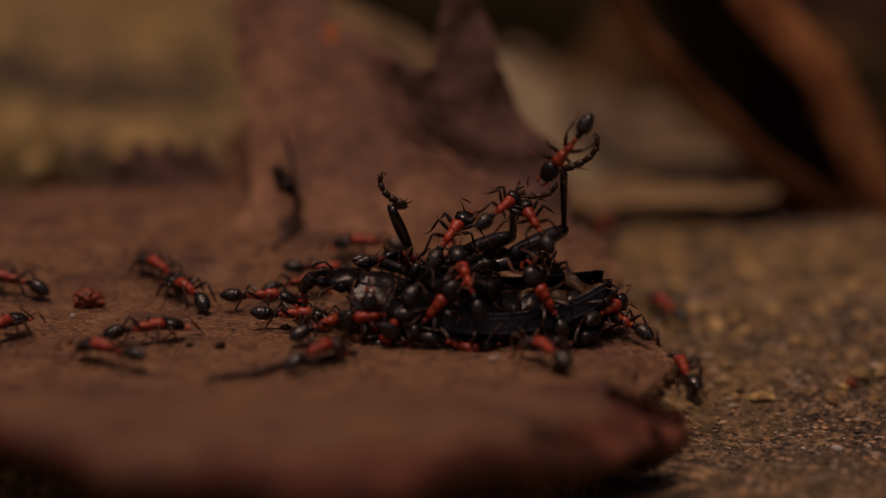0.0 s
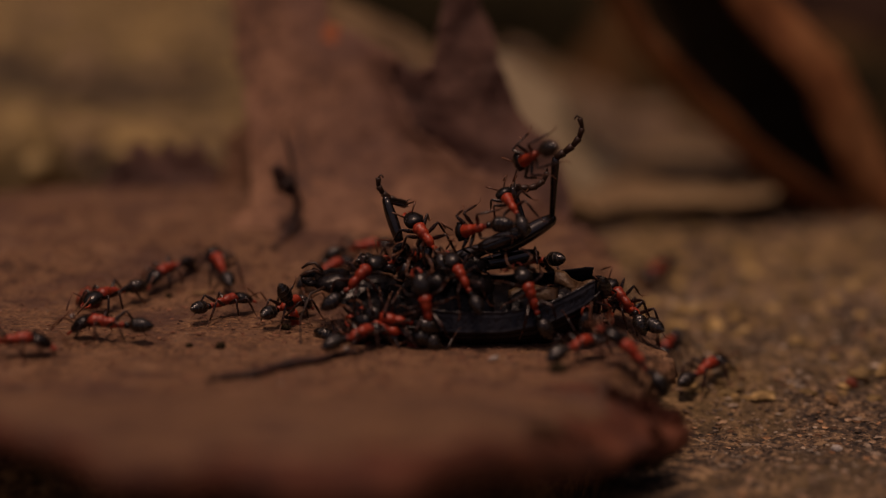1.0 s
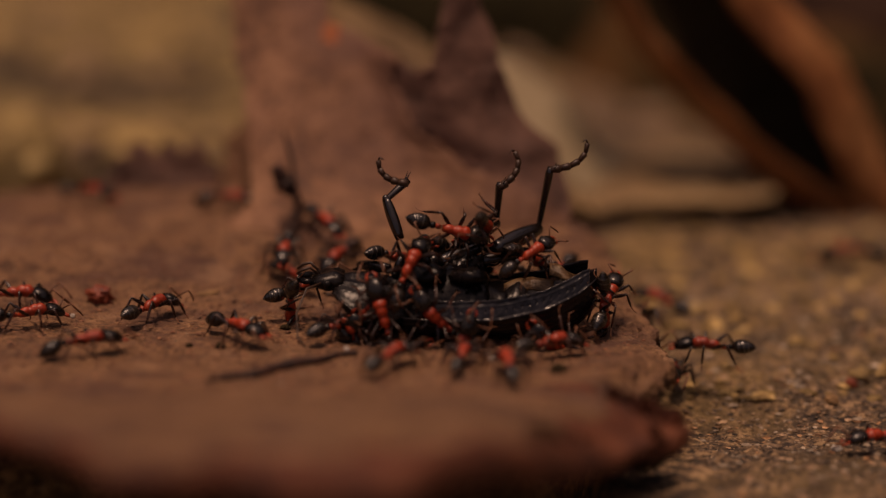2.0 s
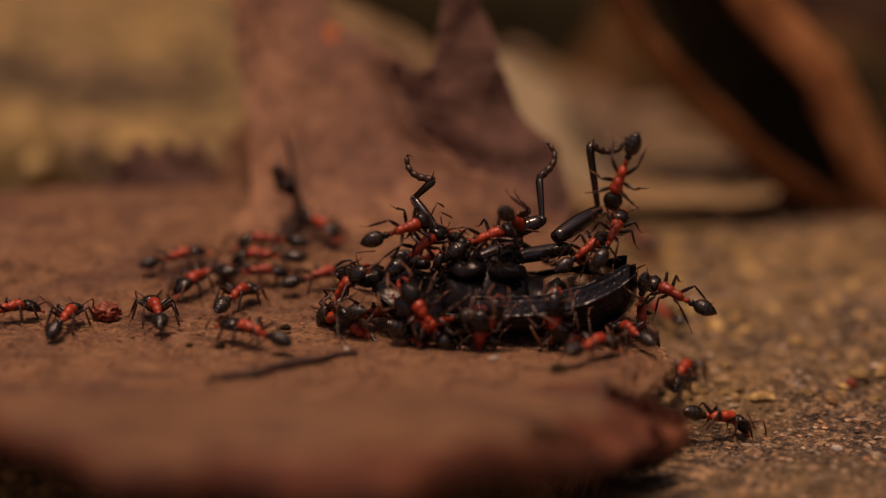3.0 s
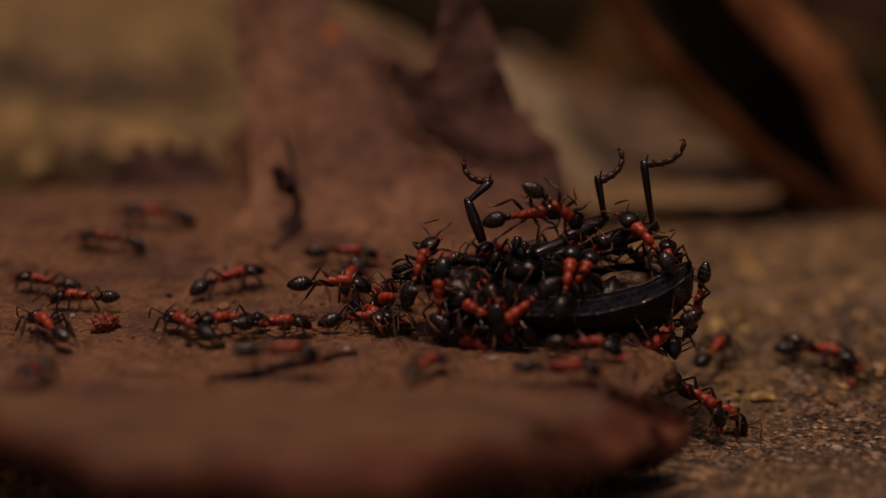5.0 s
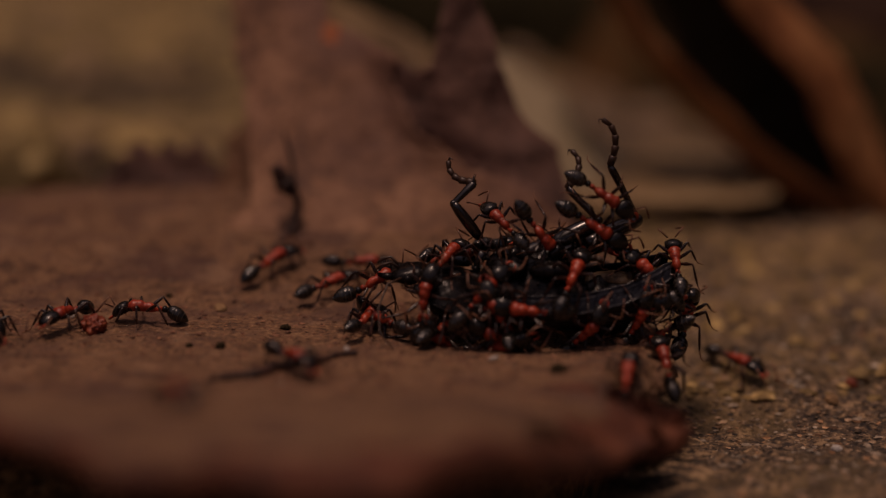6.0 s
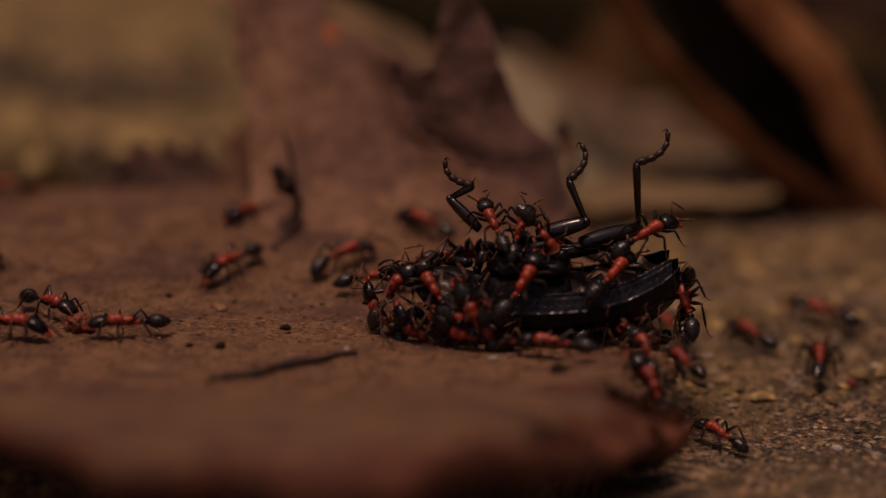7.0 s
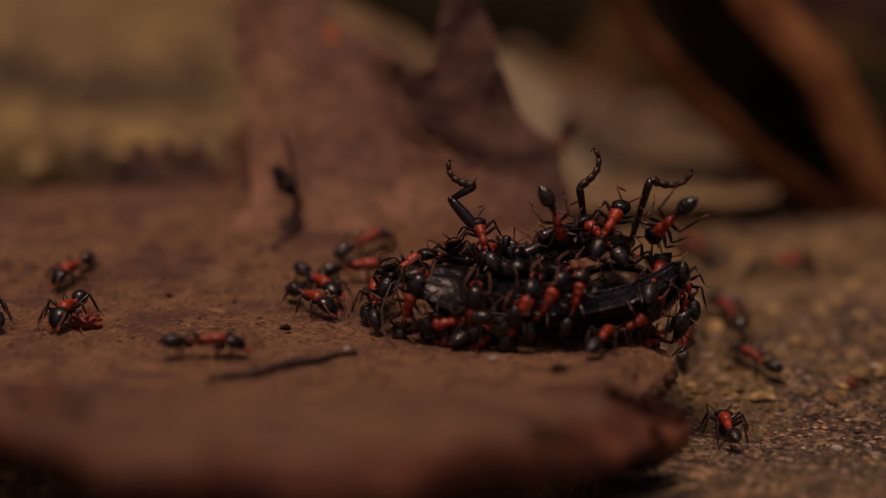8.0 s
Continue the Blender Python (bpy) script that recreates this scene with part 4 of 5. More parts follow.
# ---------------------------------------------------------------- ants of the swarm and their ways
ANT_ROWS = [
    [(0, -55.7, 38.8, 160), (0.5, -55.7, 38.8, 148), (1, -55.7, 38.8, 177), (1.5, -55.7, 38.8, 148), (3, -55.7, 38.8, 184), (3.5, -42.7, 69.6, 138), (4, -40.2, 7.8, -153), (4.5, -21.5, 14.7, 180), (6, -52.0, 19.0, 185), (6.5, -52.0, 19.0, 193), (7, -52.0, 19.0, 227), (7.5, -51.8, 25.6, 198), (8, -51.8, 25.6, 153)],
    [(0, -26.6, 10.8, 132), (0.5, -22.5, 20.5, 97), (1, -21.0, 11.4, 110), (1.5, -14.2, 12.8, -42), (3, -16.9, 13.0, 180), (3.5, -18.8, 7.8, -156), (4, -20.5, 12.0, -83), (4.5, -15.8, 18.3, -96), (6, -51.8, 25.6, 221), (6.5, -39.3, 69.2, -22), (7, -45.2, 36.9, 9), (7.5, -55.9, 32.2, 134), (8, -35.7, 72.8, -111)],
    [(0, -16.4, 3.6, -6), (0.5, -13.2, 1.7, -62), (1, -25.4, 10.6, -126), (1.5, -29.0, 29.1, -53), (3, -16.6, 16.3, -180), (3.5, -10.8, 13.8, -113), (4, -9.4, 16.0, -7), (4.5, -10.7, 13.6, 14), (6, -7.6, 11.9, 0), (6.5, -8.5, 29.1, -107), (7, -18.6, 23.7, -154), (7.5, -10.3, 20.9, 130), (8, -7.1, 16.0, 40)],
    [(0, -7.1, 15.2, 180), (0.5, -15.2, 14.1, 63), (1, -7.6, 14.4, 11), (1.5, -11.0, 17.5, -67), (3, -12.1, 19.5, -60), (3.5, -9.7, 5.5, -9), (4, -4.3, 12.2, 8), (4.5, -8.4, 11.2, 17), (6, -10.4, 7.5, 38), (6.5, -5.7, 12.5, 32), (7, -1.9, 20.1, 134), (7.5, -0.9, 16.3, 125), (8, 7.9, 28.5, 58)],
    [(0, -10.3, -4.4, 41), (0.5, -15.8, -13.8, 51), (1, -7.4, -7.6, 47), (1.5, -8.4, -20.7, 31), (3, -4.1, 0.4, 8.4, 63, -10, 31), (3.5, 4.4, 0.6, 8.5, -65, -21, 160), (4, -0.6, 15.8, -31), (4.5, -3.5, 11.4, -123), (6, 8.4, 0.7, 8.5, 88, 52, 13), (6.5, 7.3, 1.0, 8.2, 18, -27, 60), (7, 6.9, 1.0, 7.6, 11, -29, 72), (7.5, 3.1, -2.8, 107), (8, 2.7, -3.4, 1.8, 129, -77, -47)],
    [(0, -51.8, 25.6, 198), (0.5, -51.8, 25.6, 192), (1, -51.8, 25.6, 198), (1.5, -52.0, 19.0, 160), (3, -52.1, 12.4, 144), (3.5, -52.1, 12.4, 152), (4, -52.1, 12.4, 210), (4.5, -29.3, 4.3, 62), (6, -52.1, 12.4, 223), (6.5, -52.1, 12.4, 171), (7, -52.1, 12.4, 132), (7.5, -52.1, 12.4, 151), (8, -52.1, 12.4, 133)],
    [(0, -55.9, 32.2, 192), (0.5, -55.9, 32.2, 170), (1, -55.9, 32.2, 161), (1.5, -47.4, 35.8, -132), (3, -25.1, 13.1, 27), (3.5, -30.6, 12.5, 134), (4, -32.3, 3.0, 15), (4.5, -25.0, 2.6, 49), (6, -48.2, 5.8, 177), (6.5, -48.2, 5.8, 230), (7, -43.3, 10.8, -120), (7.5, -48.2, 5.8, 228), (8, -34.6, 11.1, -119)],
    [(0, -52.1, 12.4, 206), (0.5, -52.1, 12.4, 220), (1, -52.1, 12.4, 166), (1.5, -48.2, 5.8, 208), (3, -22.5, 8.8, -122), (3.5, -13.0, -1.1, -7), (4, -25.6, 7.2, 0), (4.5, -22.3, 7.5, 43), (6, -15.9, 12.2, 51), (6.5, -19.0, 9.6, 47), (7, -19.7, 12.2, -133), (7.5, -26.4, 6.4, 167), (8, -11.5, 7.6, -60)],
    [(0, -48.3, -7.4, 225), (0.5, -38.0, -5.9, -22), (1, -48.3, -7.4, 179), (1.5, -44.6, -14.0, 141), (3, -44.6, -14.0, 177), (3.5, -44.6, -14.0, 227), (4, -18.2, -21.8, -52), (4.5, -29.5, -5.9, 150), (6, -20.2, -38.5, 112), (6.5, -44.6, -14.0, 135), (7, -44.6, -14.0, 148), (7.5, -44.6, -26.0, 134), (8, -29.5, -43.0, 158)],
    [(0, -52.0, 19.0, 142), (0.5, -52.0, 19.0, 188), (1, -52.0, 19.0, 229), (1.5, -52.1, 12.4, 218), (3, -48.2, 5.8, 216), (3.5, -48.2, 5.8, 205), (4, -48.2, 5.8, 164), (4.5, -40.1, -3.5, 138), (6, -48.3, -0.8, 181), (6.5, -48.3, -0.8, 177), (7, -48.3, -0.8, 220), (7.5, -48.3, -7.4, 208), (8, -48.3, -7.4, 134)],
    [(0, -48.3, -0.8, 188), (0.5, -48.3, -0.8, 138), (1, -48.3, -0.8, 178), (1.5, -48.3, -7.4, 219), (3, -48.3, -0.8, 189), (3.5, -48.3, -0.8, 194), (4, -48.3, -0.8, 220), (4.5, -33.8, -8.8, 0), (6, -40.9, -3.8, -48), (6.5, -38.1, -5.1, -6), (7, -38.3, -4.7, -12), (7.5, -38.1, -3.0, -12), (8, -33.6, -0.0, -105)],
    [(0, -13.3, -1.6, 0), (0.5, -15.3, -3.0, -41), (1, -14.0, 0.8, 55), (1.5, -13.8, 2.3, 23), (3, -7.9, 0.0, 2.7, 49, -52, -21), (3.5, -2.8, -1.5, 2.0, -98, -74, 163), (4, -6.9, 0.1, 117), (4.5, -14.5, -0.5, 154), (6, -26.7, -0.0, 173), (6.5, -25.0, -2.2, -28), (7, -28.1, -4.3, -175), (7.5, -39.1, -6.7, 137), (8, -41.0, -0.5, 121)],
    [(0, -28.8, -11.9, 149), (0.5, -19.1, -7.8, 117), (1, -29.6, -5.1, 166), (1.5, -19.1, -4.5, 149), (3, -16.6, -7.3, 141), (3.5, 3.2, -11.4, 82), (4, -4.1, 1.1, 2.8, 33, -17, 29), (4.5, -11.0, 2.7, -14), (6, -6.1, 1.1, 2.7, 32, -18, 30), (6.5, -9.3, 2.8, -44), (7, -9.2, 13.4, 36), (7.5, -7.6, 15.5, -7), (8, -7.7, 10.8, 0)],
    [(0, -11.2, 10.6, -9), (0.5, -16.0, 9.6, 24), (1, -10.5, 10.6, 44), (1.5, -8.6, 15.7, 54), (3, -11.4, 9.1, 30), (3.5, -6.4, 1.1, 2.9, 19, -27, 59), (4, -6.8, 8.9, 31), (4.5, -7.8, 4.4, -40), (6, 0.1, -3.8, 46), (6.5, 3.3, -2.3, 100), (7, 5.6, -0.2, 70), (7.5, -3.5, 1.9, 40), (8, 3.6, -3.8, 43)],
    [(0, -23.5, 5.5, 126), (0.5, -9.3, -1.5, 3.0, -55, -25, 131), (1, -7.3, -1.9, 4.0, 32, -38, 28), (1.5, -10.7, -5.0, 31), (3, -6.3, -0.7, 27), (3.5, -3.9, -4.6, 11), (4, -16.2, -0.6, -15), (4.5, -9.2, -1.9, -79), (6, -1.2, -2.3, 2.9, 14, -72, 57), (6.5, 4.7, -3.1, 4.0, 28, -49, 51), (7, -0.4, -2.2, 3.5, -42, -37, 125), (7.5, -16.8, -23.4, 159), (8, -20.4, -9.9, 5)],
    [(0, -13.4, 7.8, 17), (0.5, -15.7, 4.5, 15), (1, -19.9, 1.7, 40), (1.5, -13.5, 8.5, 14), (3, -17.4, 10.2, 0), (3.5, -10.0, 0.0, 21), (4, -13.3, 10.6, 60), (4.5, -8.8, 7.0, -171), (6, 5.4, 1.1, 8.2, -24, -24, 131), (6.5, 8.9, 0.0, 10.7, -59, -0, 126), (7, 4.5, 1.0, 8.2, -14, -29, 113), (7.5, 2.8, 1.1, 6.5, -26, -23, 134), (8, 3.6, 1.0, 6.7, -10, -30, 105)],
    [(0, -10.7, -12.6, 49), (0.5, -5.3, -15.5, 143), (1, -1.3, -3.8, 2.6, -53, -77, 141), (1.5, 0.1, -3.8, 1.3, -109, -48, -162), (3, -1.6, -3.3, 1.5, -101, -43, -179), (3.5, 6.9, -9.1, 92), (4, -1.2, -1.4, 50), (4.5, -2.0, -0.7, 2.7, 5, -65, 48), (6, 0.6, -0.1, 5.0, 2, -15, 58), (6.5, -2.9, 1.1, 4.4, 34, -15, 26), (7, 0.3, 1.2, 11), (7.5, -12.2, 8.5, 26), (8, -5.9, 3.8, 69)],
    [(0, 0.6, 1.0, 6.9, 20, -26, 57), (0.5, -2.2, 1.0, 7.1, -12, -29, 110), (1, -1.4, 1.1, 6.6, -21, -26, 126), (1.5, -3.2, -3.3, 3.7, 20, -57, 61), (3, -2.1, 1.1, 5.8, 27, -22, 43), (3.5, 4.9, -3.7, 2.7, 32, -79, 53), (4, 3.7, -3.4, 2.2, 89, -56, -10), (4.5, -1.0, -1.6, 2.1, -102, -79, 168), (6, 3.6, -3.3, 3.5, 51, -45, 23), (6.5, 8.4, -3.9, 2.5, -67, -74, 159), (7, 7.0, -3.1, 4.2, 34, -42, 46), (7.5, 5.6, -3.6, 3.2, 8, -69, 78), (8, 9.0, -3.8, 3.0, 62, -54, 24)],
    [(0, -26.0, -5.9, 17), (0.5, -22.1, -12.7, 33), (1, -37.2, -9.6, 11), (1.5, -38.7, -3.0, -12), (3, -33.5, -2.6, 77), (3.5, -33.7, -6.3, 107), (4, -36.0, -0.1, -131), (4.5, -19.2, -5.3, 22), (6, -6.8, -1.9, 68), (6.5, -4.1, 0.4, 2.7, -12, -49, 46), (7, -6.3, 8.8, 11), (7.5, -8.4, 11.9, 15), (8, -2.7, 0.9, 3.8, -8, -20, 40)],
    [(0, -39.2, -5.9, 50), (0.5, -26.6, -17.5, 57), (1, -44.6, -14.0, 161), (1.5, -36.9, -10.4, 109), (3, -25.7, -0.7, 106), (3.5, -20.4, -6.2, 120), (4, -33.3, -7.1, -159), (4.5, -19.7, -10.7, -173), (6, -33.6, -1.7, -120), (6.5, -39.1, 9.4, -150), (7, -35.7, 1.7, -41), (7.5, -31.9, 0.4, -108), (8, -12.1, 3.8, -53)],
    [(0, -40.1, 8.1, 161), (0.5, -30.7, 15.3, 112), (1, -30.3, 4.3, -130), (1.5, -28.3, -3.4, 146), (3, -18.8, 4.0, 67), (3.5, -14.0, -4.2, 31), (4, -24.6, -9.5, -55), (4.5, -14.2, -16.4, 19), (6, -12.8, -14.2, -55), (6.5, -14.0, -14.2, -51), (7, -3.7, -0.5, 2.9, 41, -53, 1), (7.5, -5.7, 1.2, 2.7, 37, -8, 12), (8, -2.4, -1.7, 2.3, 87, -72, -23)],
    [(0, -5.8, -2.9, 1.6, -136, -72, -147), (0.5, -4.1, -3.4, 2.8, -67, -46, 154), (1, 1.8, -2.9, 4.4, -26, -41, 126), (1.5, 0.8, -18.6, 50), (3, 4.0, -3.8, 1.4, 135, -69, -45), (3.5, 4.1, -20.2, 45), (4, 0.8, -15.9, 127), (4.5, -5.2, -22.4, 150), (6, 5.8, -4.1, 85), (6.5, 10.5, -10.4, 27), (7, 17.4, -8.4, 107), (7.5, 10.1, -3.6, 3.3, -20, -66, 116), (8, 11.6, -3.5, 3.3, 38, -61, 54)],
    [(0, 8.8, -2.8, 3.0, -57, -56, 166), (0.5, 3.7, -3.3, 3.8, 16, -56, 75), (1, 11.7, -9.8, 52), (1.5, 7.9, -10.3, 35), (3, 12.9, -9.3, 52), (3.5, 16.3, -12.9, 111), (4, 2.5, -9.4, 115), (4.5, 6.1, -17.2, 11), (6, 15.8, -13.5, 80), (6.5, 5.2, -33.9, 143), (7, 9.6, -8.5, 157), (7.5, 10.8, 0.7, 145), (8, 14.0, 1.1, 6.9, -24, -24, 131)],
    [(0, 16.0, -1.3, 129), (0.5, 9.7, -2.2, 3.3, 41, -44, 59), (1, 21.4, 11.2, -112), (1.5, 25.8, 6.4, -164), (3, 20.9, 1.1, 1.5, -33, -17, 150), (3.5, 19.8, -6.3, 97), (4, 19.0, -9.2, 111), (4.5, 9.0, -6.5, 60), (6, 19.3, -6.4, 103), (6.5, 19.2, -10.3, 132), (7, 17.5, -11.5, 119), (7.5, 13.7, -6.9, 79), (8, 14.2, -5.8, 71)],
    [(0, 8.5, 0.1, 8.7, -33, -28, 118), (0.5, 9.0, 0.1, 7.5, -37, -21, 119), (1, 16.4, 1.1, 0.9, -23, -27, 128), (1.5, 21.0, 11.4, 88), (3, 16.7, -4.0, 112), (3.5, 15.6, -11.5, 112), (4, 9.8, -3.7, 1.1, -118, -51, -152), (4.5, 3.4, -3.3, 2.1, -85, -17, 168), (6, 12.5, -3.2, 1.0, 119, -48, -19), (6.5, 14.4, -3.1, 1.7, -177, -78, -82), (7, 14.7, -1.8, 42), (7.5, 19.8, 1.0, 3.7, 15, -28, 65), (8, 16.4, -2.5, 1.4, 101, -30, 10)],
    [(0, 4.6, 0.1, 10.1, 46, -14, 55), (0.5, 1.5, 1.1, 6.4, 27, -22, 43), (1, 6.6, -0.1, 10.1, -30, -19, 111), (1.5, 5.5, -1.8, 4.8, 33, -15, 42), (3, 12.7, 1.1, 5.7, 29, -20, 40), (3.5, 18.9, 1.1, 4.0, 28, -22, 40), (4, 16.3, 0.7, 8.8, 80, 60, 0), (4.5, 10.4, -2.2, 5.0, 29, -24, 45), (6, 16.9, -2.2, 1.6, 121, -66, -12), (6.5, 19.2, -7.4, 89), (7, 24.4, -5.8, 129), (7.5, 46.4, -4.1, -14), (8, 21.9, 1.0, 2.4, -10, -30, 106)],
    [(0, 8.9, -11.4, 115), (0.5, 9.8, -29.4, 61), (1, 15.5, -11.7, 160), (1.5, 6.7, -24.7, -146), (3, 9.5, -3.3, 1.4, 180, -72, -81), (3.5, 11.4, -8.0, 127), (4, 6.1, -3.5, 3.3, 33, -64, 50), (4.5, 9.9, -2.9, 4.5, 6, -44, 83), (6, 11.3, -2.7, 4.4, 25, -38, 62), (6.5, 10.7, -1.0, 5.5, -18, -15, 138), (7, 14.8, -1.7, 4.4, 32, -21, 55), (7.5, 15.1, -1.0, 4.7, 21, -16, 72), (8, 14.9, 1.0, 7.9, 18, -27, 60)],
    [(0, 11.1, 0.7, 16.0, -78, 52, 180), (0.5, 9.2, 0.1, 13.9, -89, 23, 126), (1, 9.0, 0.1, 16.0, -103, 28, 119), (1.5, 1.1, -0.5, 8.4, 107, 20, 87), (3, 5.2, -0.2, 10.3, 113, 25, 78), (3.5, 11.1, 0.3, 10.5, 112, 39, 54), (4, 10.3, 0.7, 7.7, 77, 49, 0), (4.5, 8.4, 0.6, 9.2, 92, 43, 25), (6, 14.0, 0.6, 11.9, 74, 36, 0), (6.5, 10.2, -0.1, 10.4, 76, 14, 62), (7, 9.0, 0.7, 8.0, 78, 54, 0), (7.5, 9.5, 0.7, 9.0, 81, 64, 0), (8, 9.9, 0.6, 9.9, 131, 66, 50)],
    [(0, 2.1, -3.0, 4.4, -23, -44, 121), (0.5, -2.4, 1.1, 6.6, -32, -16, 150), (1, 4.1, 0.2, 9.0, -85, 21, 132), (1.5, -0.9, 0.7, 7.7, 77, 48, 0), (3, 3.8, 1.1, 6.8, 35, -12, 22), (3.5, 8.6, -2.5, 4.8, -25, -32, 128), (4, 4.4, 1.0, 6.1, -21, -25, 126), (4.5, 4.8, 1.1, 7.7, 30, -19, 37), (6, 13.3, 0.6, 9.0, 74, 33, 0), (6.5, 17.8, -1.2, 3.6, 26, -32, 81), (7, 18.1, 1.1, 7.2, 32, -17, 32), (7.5, 18.8, 0.7, 9.8, -87, 83, 180), (8, 20.8, 0.3, 10.1, -116, 40, 123)],
    [(0, 46.4, -4.1, -34), (0.5, 46.4, -4.1, -37), (1, 46.4, -4.1, 22), (1.5, 46.4, -4.1, 1), (3, 24.4, -3.6, 29), (3.5, 23.2, -1.3, 65), (4, 16.9, -3.5, 160), (4.5, 18.0, 1.1, 6.9, -23, -25, 129), (6, 18.0, -0.6, 3.8, -17, -37, 149), (6.5, 22.5, 1.1, 2.6, -17, -29, 117), (7, 21.8, 1.0, 0.8, -9, -31, 104), (7.5, 21.7, 1.0, -0.4, -4, -32, 97), (8, 18.4, -0.5, 3.7, 32, -14, 73)],
    [(0, 21.6, 19.8, 115), (0.5, 12.3, 1.1, 6.2, -22, -26, 126), (1, 17.0, 1.2, 122), (1.5, 12.9, 14.2, 106), (3, 15.9, 0.7, 13.9, -83, 70, 180), (3.5, 18.7, 0.7, 14.2, -88, 84, 180), (4, 17.0, 0.7, 15.4, 85, 74, 0), (4.5, 20.8, 0.7, 12.9, -86, 78, 180), (6, 46.4, -10.7, -41), (6.5, 46.4, -10.7, 13), (7, 46.4, -10.7, -4), (7.5, 46.4, -10.7, -33), (8, 25.5, -3.3, 95)],
    [(0, 46.4, -10.7, 31), (0.5, 46.4, -10.7, -14), (1, 46.4, -10.7, 4), (1.5, 46.4, -10.7, 12), (3, 46.4, -10.7, 3), (3.5, 46.4, -10.7, 17), (4, 46.4, -4.1, 37), (4.5, 22.1, 1.0, 4.1, -4, -32, 97), (6, 46.4, -4.1, 17), (6.5, 46.4, -4.1, 3), (7, 46.4, -4.1, 20), (7.5, 50.2, 2.5, -40), (8, 50.1, 9.1, -0)],
    [(0, -0.7, -3.8, 2.7, 74, -50, 8), (0.5, 0.3, -3.7, 3.3, -24, -65, 115), (1, 7.6, -2.9, 3.1, -36, -64, 141), (1.5, 14.6, 1.0, -1.1, 9, -31, 75), (3, 15.1, 1.0, 7.1, 16, -28, 65), (3.5, 21.3, 1.0, 2.4, 1, -32, 89), (4, 20.2, 1.1, 4.8, 21, -26, 54), (4.5, 20.3, 1.0, 4.2, -4, -31, 96), (6, 20.9, 1.0, 4.5, -4, -31, 96), (6.5, 22.5, 1.0, 0.2, -7, -31, 101), (7, 22.3, 8.9, 116), (7.5, 27.9, 11.2, 82), (8, 22.9, 12.7, 82)],
    [(0, 22.3, 6.8, 100), (0.5, 17.8, -3.7, 132), (1, 24.4, 6.5, 52), (1.5, 20.6, 15.3, 145), (3, 22.2, 5.7, 70), (3.5, 27.3, 7.3, 81), (4, 27.4, 14.1, 119), (4.5, 19.1, 1.1, -2.3, -21, -27, 126), (6, 21.9, 1.0, -1.0, 9, -30, 75), (6.5, 21.8, 15.3, 93), (7, 21.3, 15.5, 118), (7.5, 28.4, 35.8, -138), (8, 26.2, 39.0, 125)],
    [(0, 17.3, 46.0, 98), (0.5, 20.4, 18.5, 127), (1, 22.0, 32.7, -119), (1.5, 21.1, 20.9, 141), (3, 21.1, 17.9, 122), (3.5, 22.4, 13.6, 104), (4, 27.4, 18.5, 126), (4.5, 24.5, 9.4, 116), (6, 27.3, 8.6, -48), (6.5, 29.4, 12.2, -36), (7, 29.3, 14.4, 120), (7.5, 54.0, 22.3, -33), (8, 54.0, 22.3, -29)],
    [(0, 53.6, 35.5, 33), (0.5, 53.6, 35.5, 44), (1, 53.6, 35.5, 41), (1.5, 53.6, 35.5, 37), (3, 20.4, 40.1, -76), (3.5, 30.4, 15.4, -19), (4, 50.0, 15.7, 14), (4.5, 28.6, 16.9, -49), (6, 50.0, 15.7, 37), (6.5, 42.1, 11.4, 43), (7, 35.3, 8.9, 84), (7.5, 50.0, 15.7, -44), (8, 27.6, 18.5, 111)],
    [(0, 50.2, 2.5, -0), (0.5, 50.2, 2.5, -36), (1, 50.2, 2.5, -42), (1.5, 50.1, 9.1, -43), (3, 50.1, 9.1, 11), (3.5, 50.1, 9.1, 43), (4, 50.1, 9.1, 16), (4.5, 27.5, 10.4, -71), (6, 50.1, 9.1, -41), (6.5, 50.1, 9.1, -30), (7, 36.7, 18.2, 141), (7.5, 53.8, 28.9, -35), (8, 34.8, 32.4, 10)],
    [(0, 50.1, 9.1, 44), (0.5, 50.1, 9.1, -32), (1, 50.1, 9.1, 35), (1.5, 50.2, 2.5, 36), (3, 50.2, 2.5, -1), (3.5, 50.2, 2.5, 7), (4, 50.2, 2.5, 42), (4.5, 41.3, 7.1, 120), (6, 50.2, 2.5, -32), (6.5, 50.2, 2.5, -16), (7, 50.2, 2.5, 45), (7.5, 50.1, 9.1, -8), (8, 29.0, 9.3, 125)],
    [(0, -55.4, 45.4, 171), (0.5, -34.4, 70.1, -153), (1, -16.6, 40.7, -147), (1.5, -16.3, 78.1, 131), (3, -19.7, 81.7, -148), (3.5, -27.4, 37.4, 6.3, 0, 8, -50), (4, -0.4, 23.7, -0), (4.5, 7.4, 38.0, 8.5, 81, -52, 0), (6, 4.4, 38.0, 5.2, 76, -0, 0), (6.5, 11.4, 38.0, 2.9, 77, -19, 0), (7, 12.6, 38.0, 7.0, -84, -67, 180), (7.5, -8.0, 30.8, -11), (8, 12.0, 38.0, 7.3, 84, -65, 0)],
    [(0, -48.2, 5.8, 187), (0.5, -40.7, 5.6, -51), (1, -48.2, 5.8, 155), (1.5, -48.3, -0.8, 173), (3, -39.1, -0.5, 30), (3.5, -48.3, -7.4, 136), (4, -48.3, -7.4, 151), (4.5, -44.6, -14.0, 154), (6, -48.3, -7.4, 191), (6.5, -48.3, -7.4, 158), (7, -48.3, -7.4, 134), (7.5, -48.3, -0.8, 159), (8, -48.3, -0.8, 155)],
]
ant = build_ant()
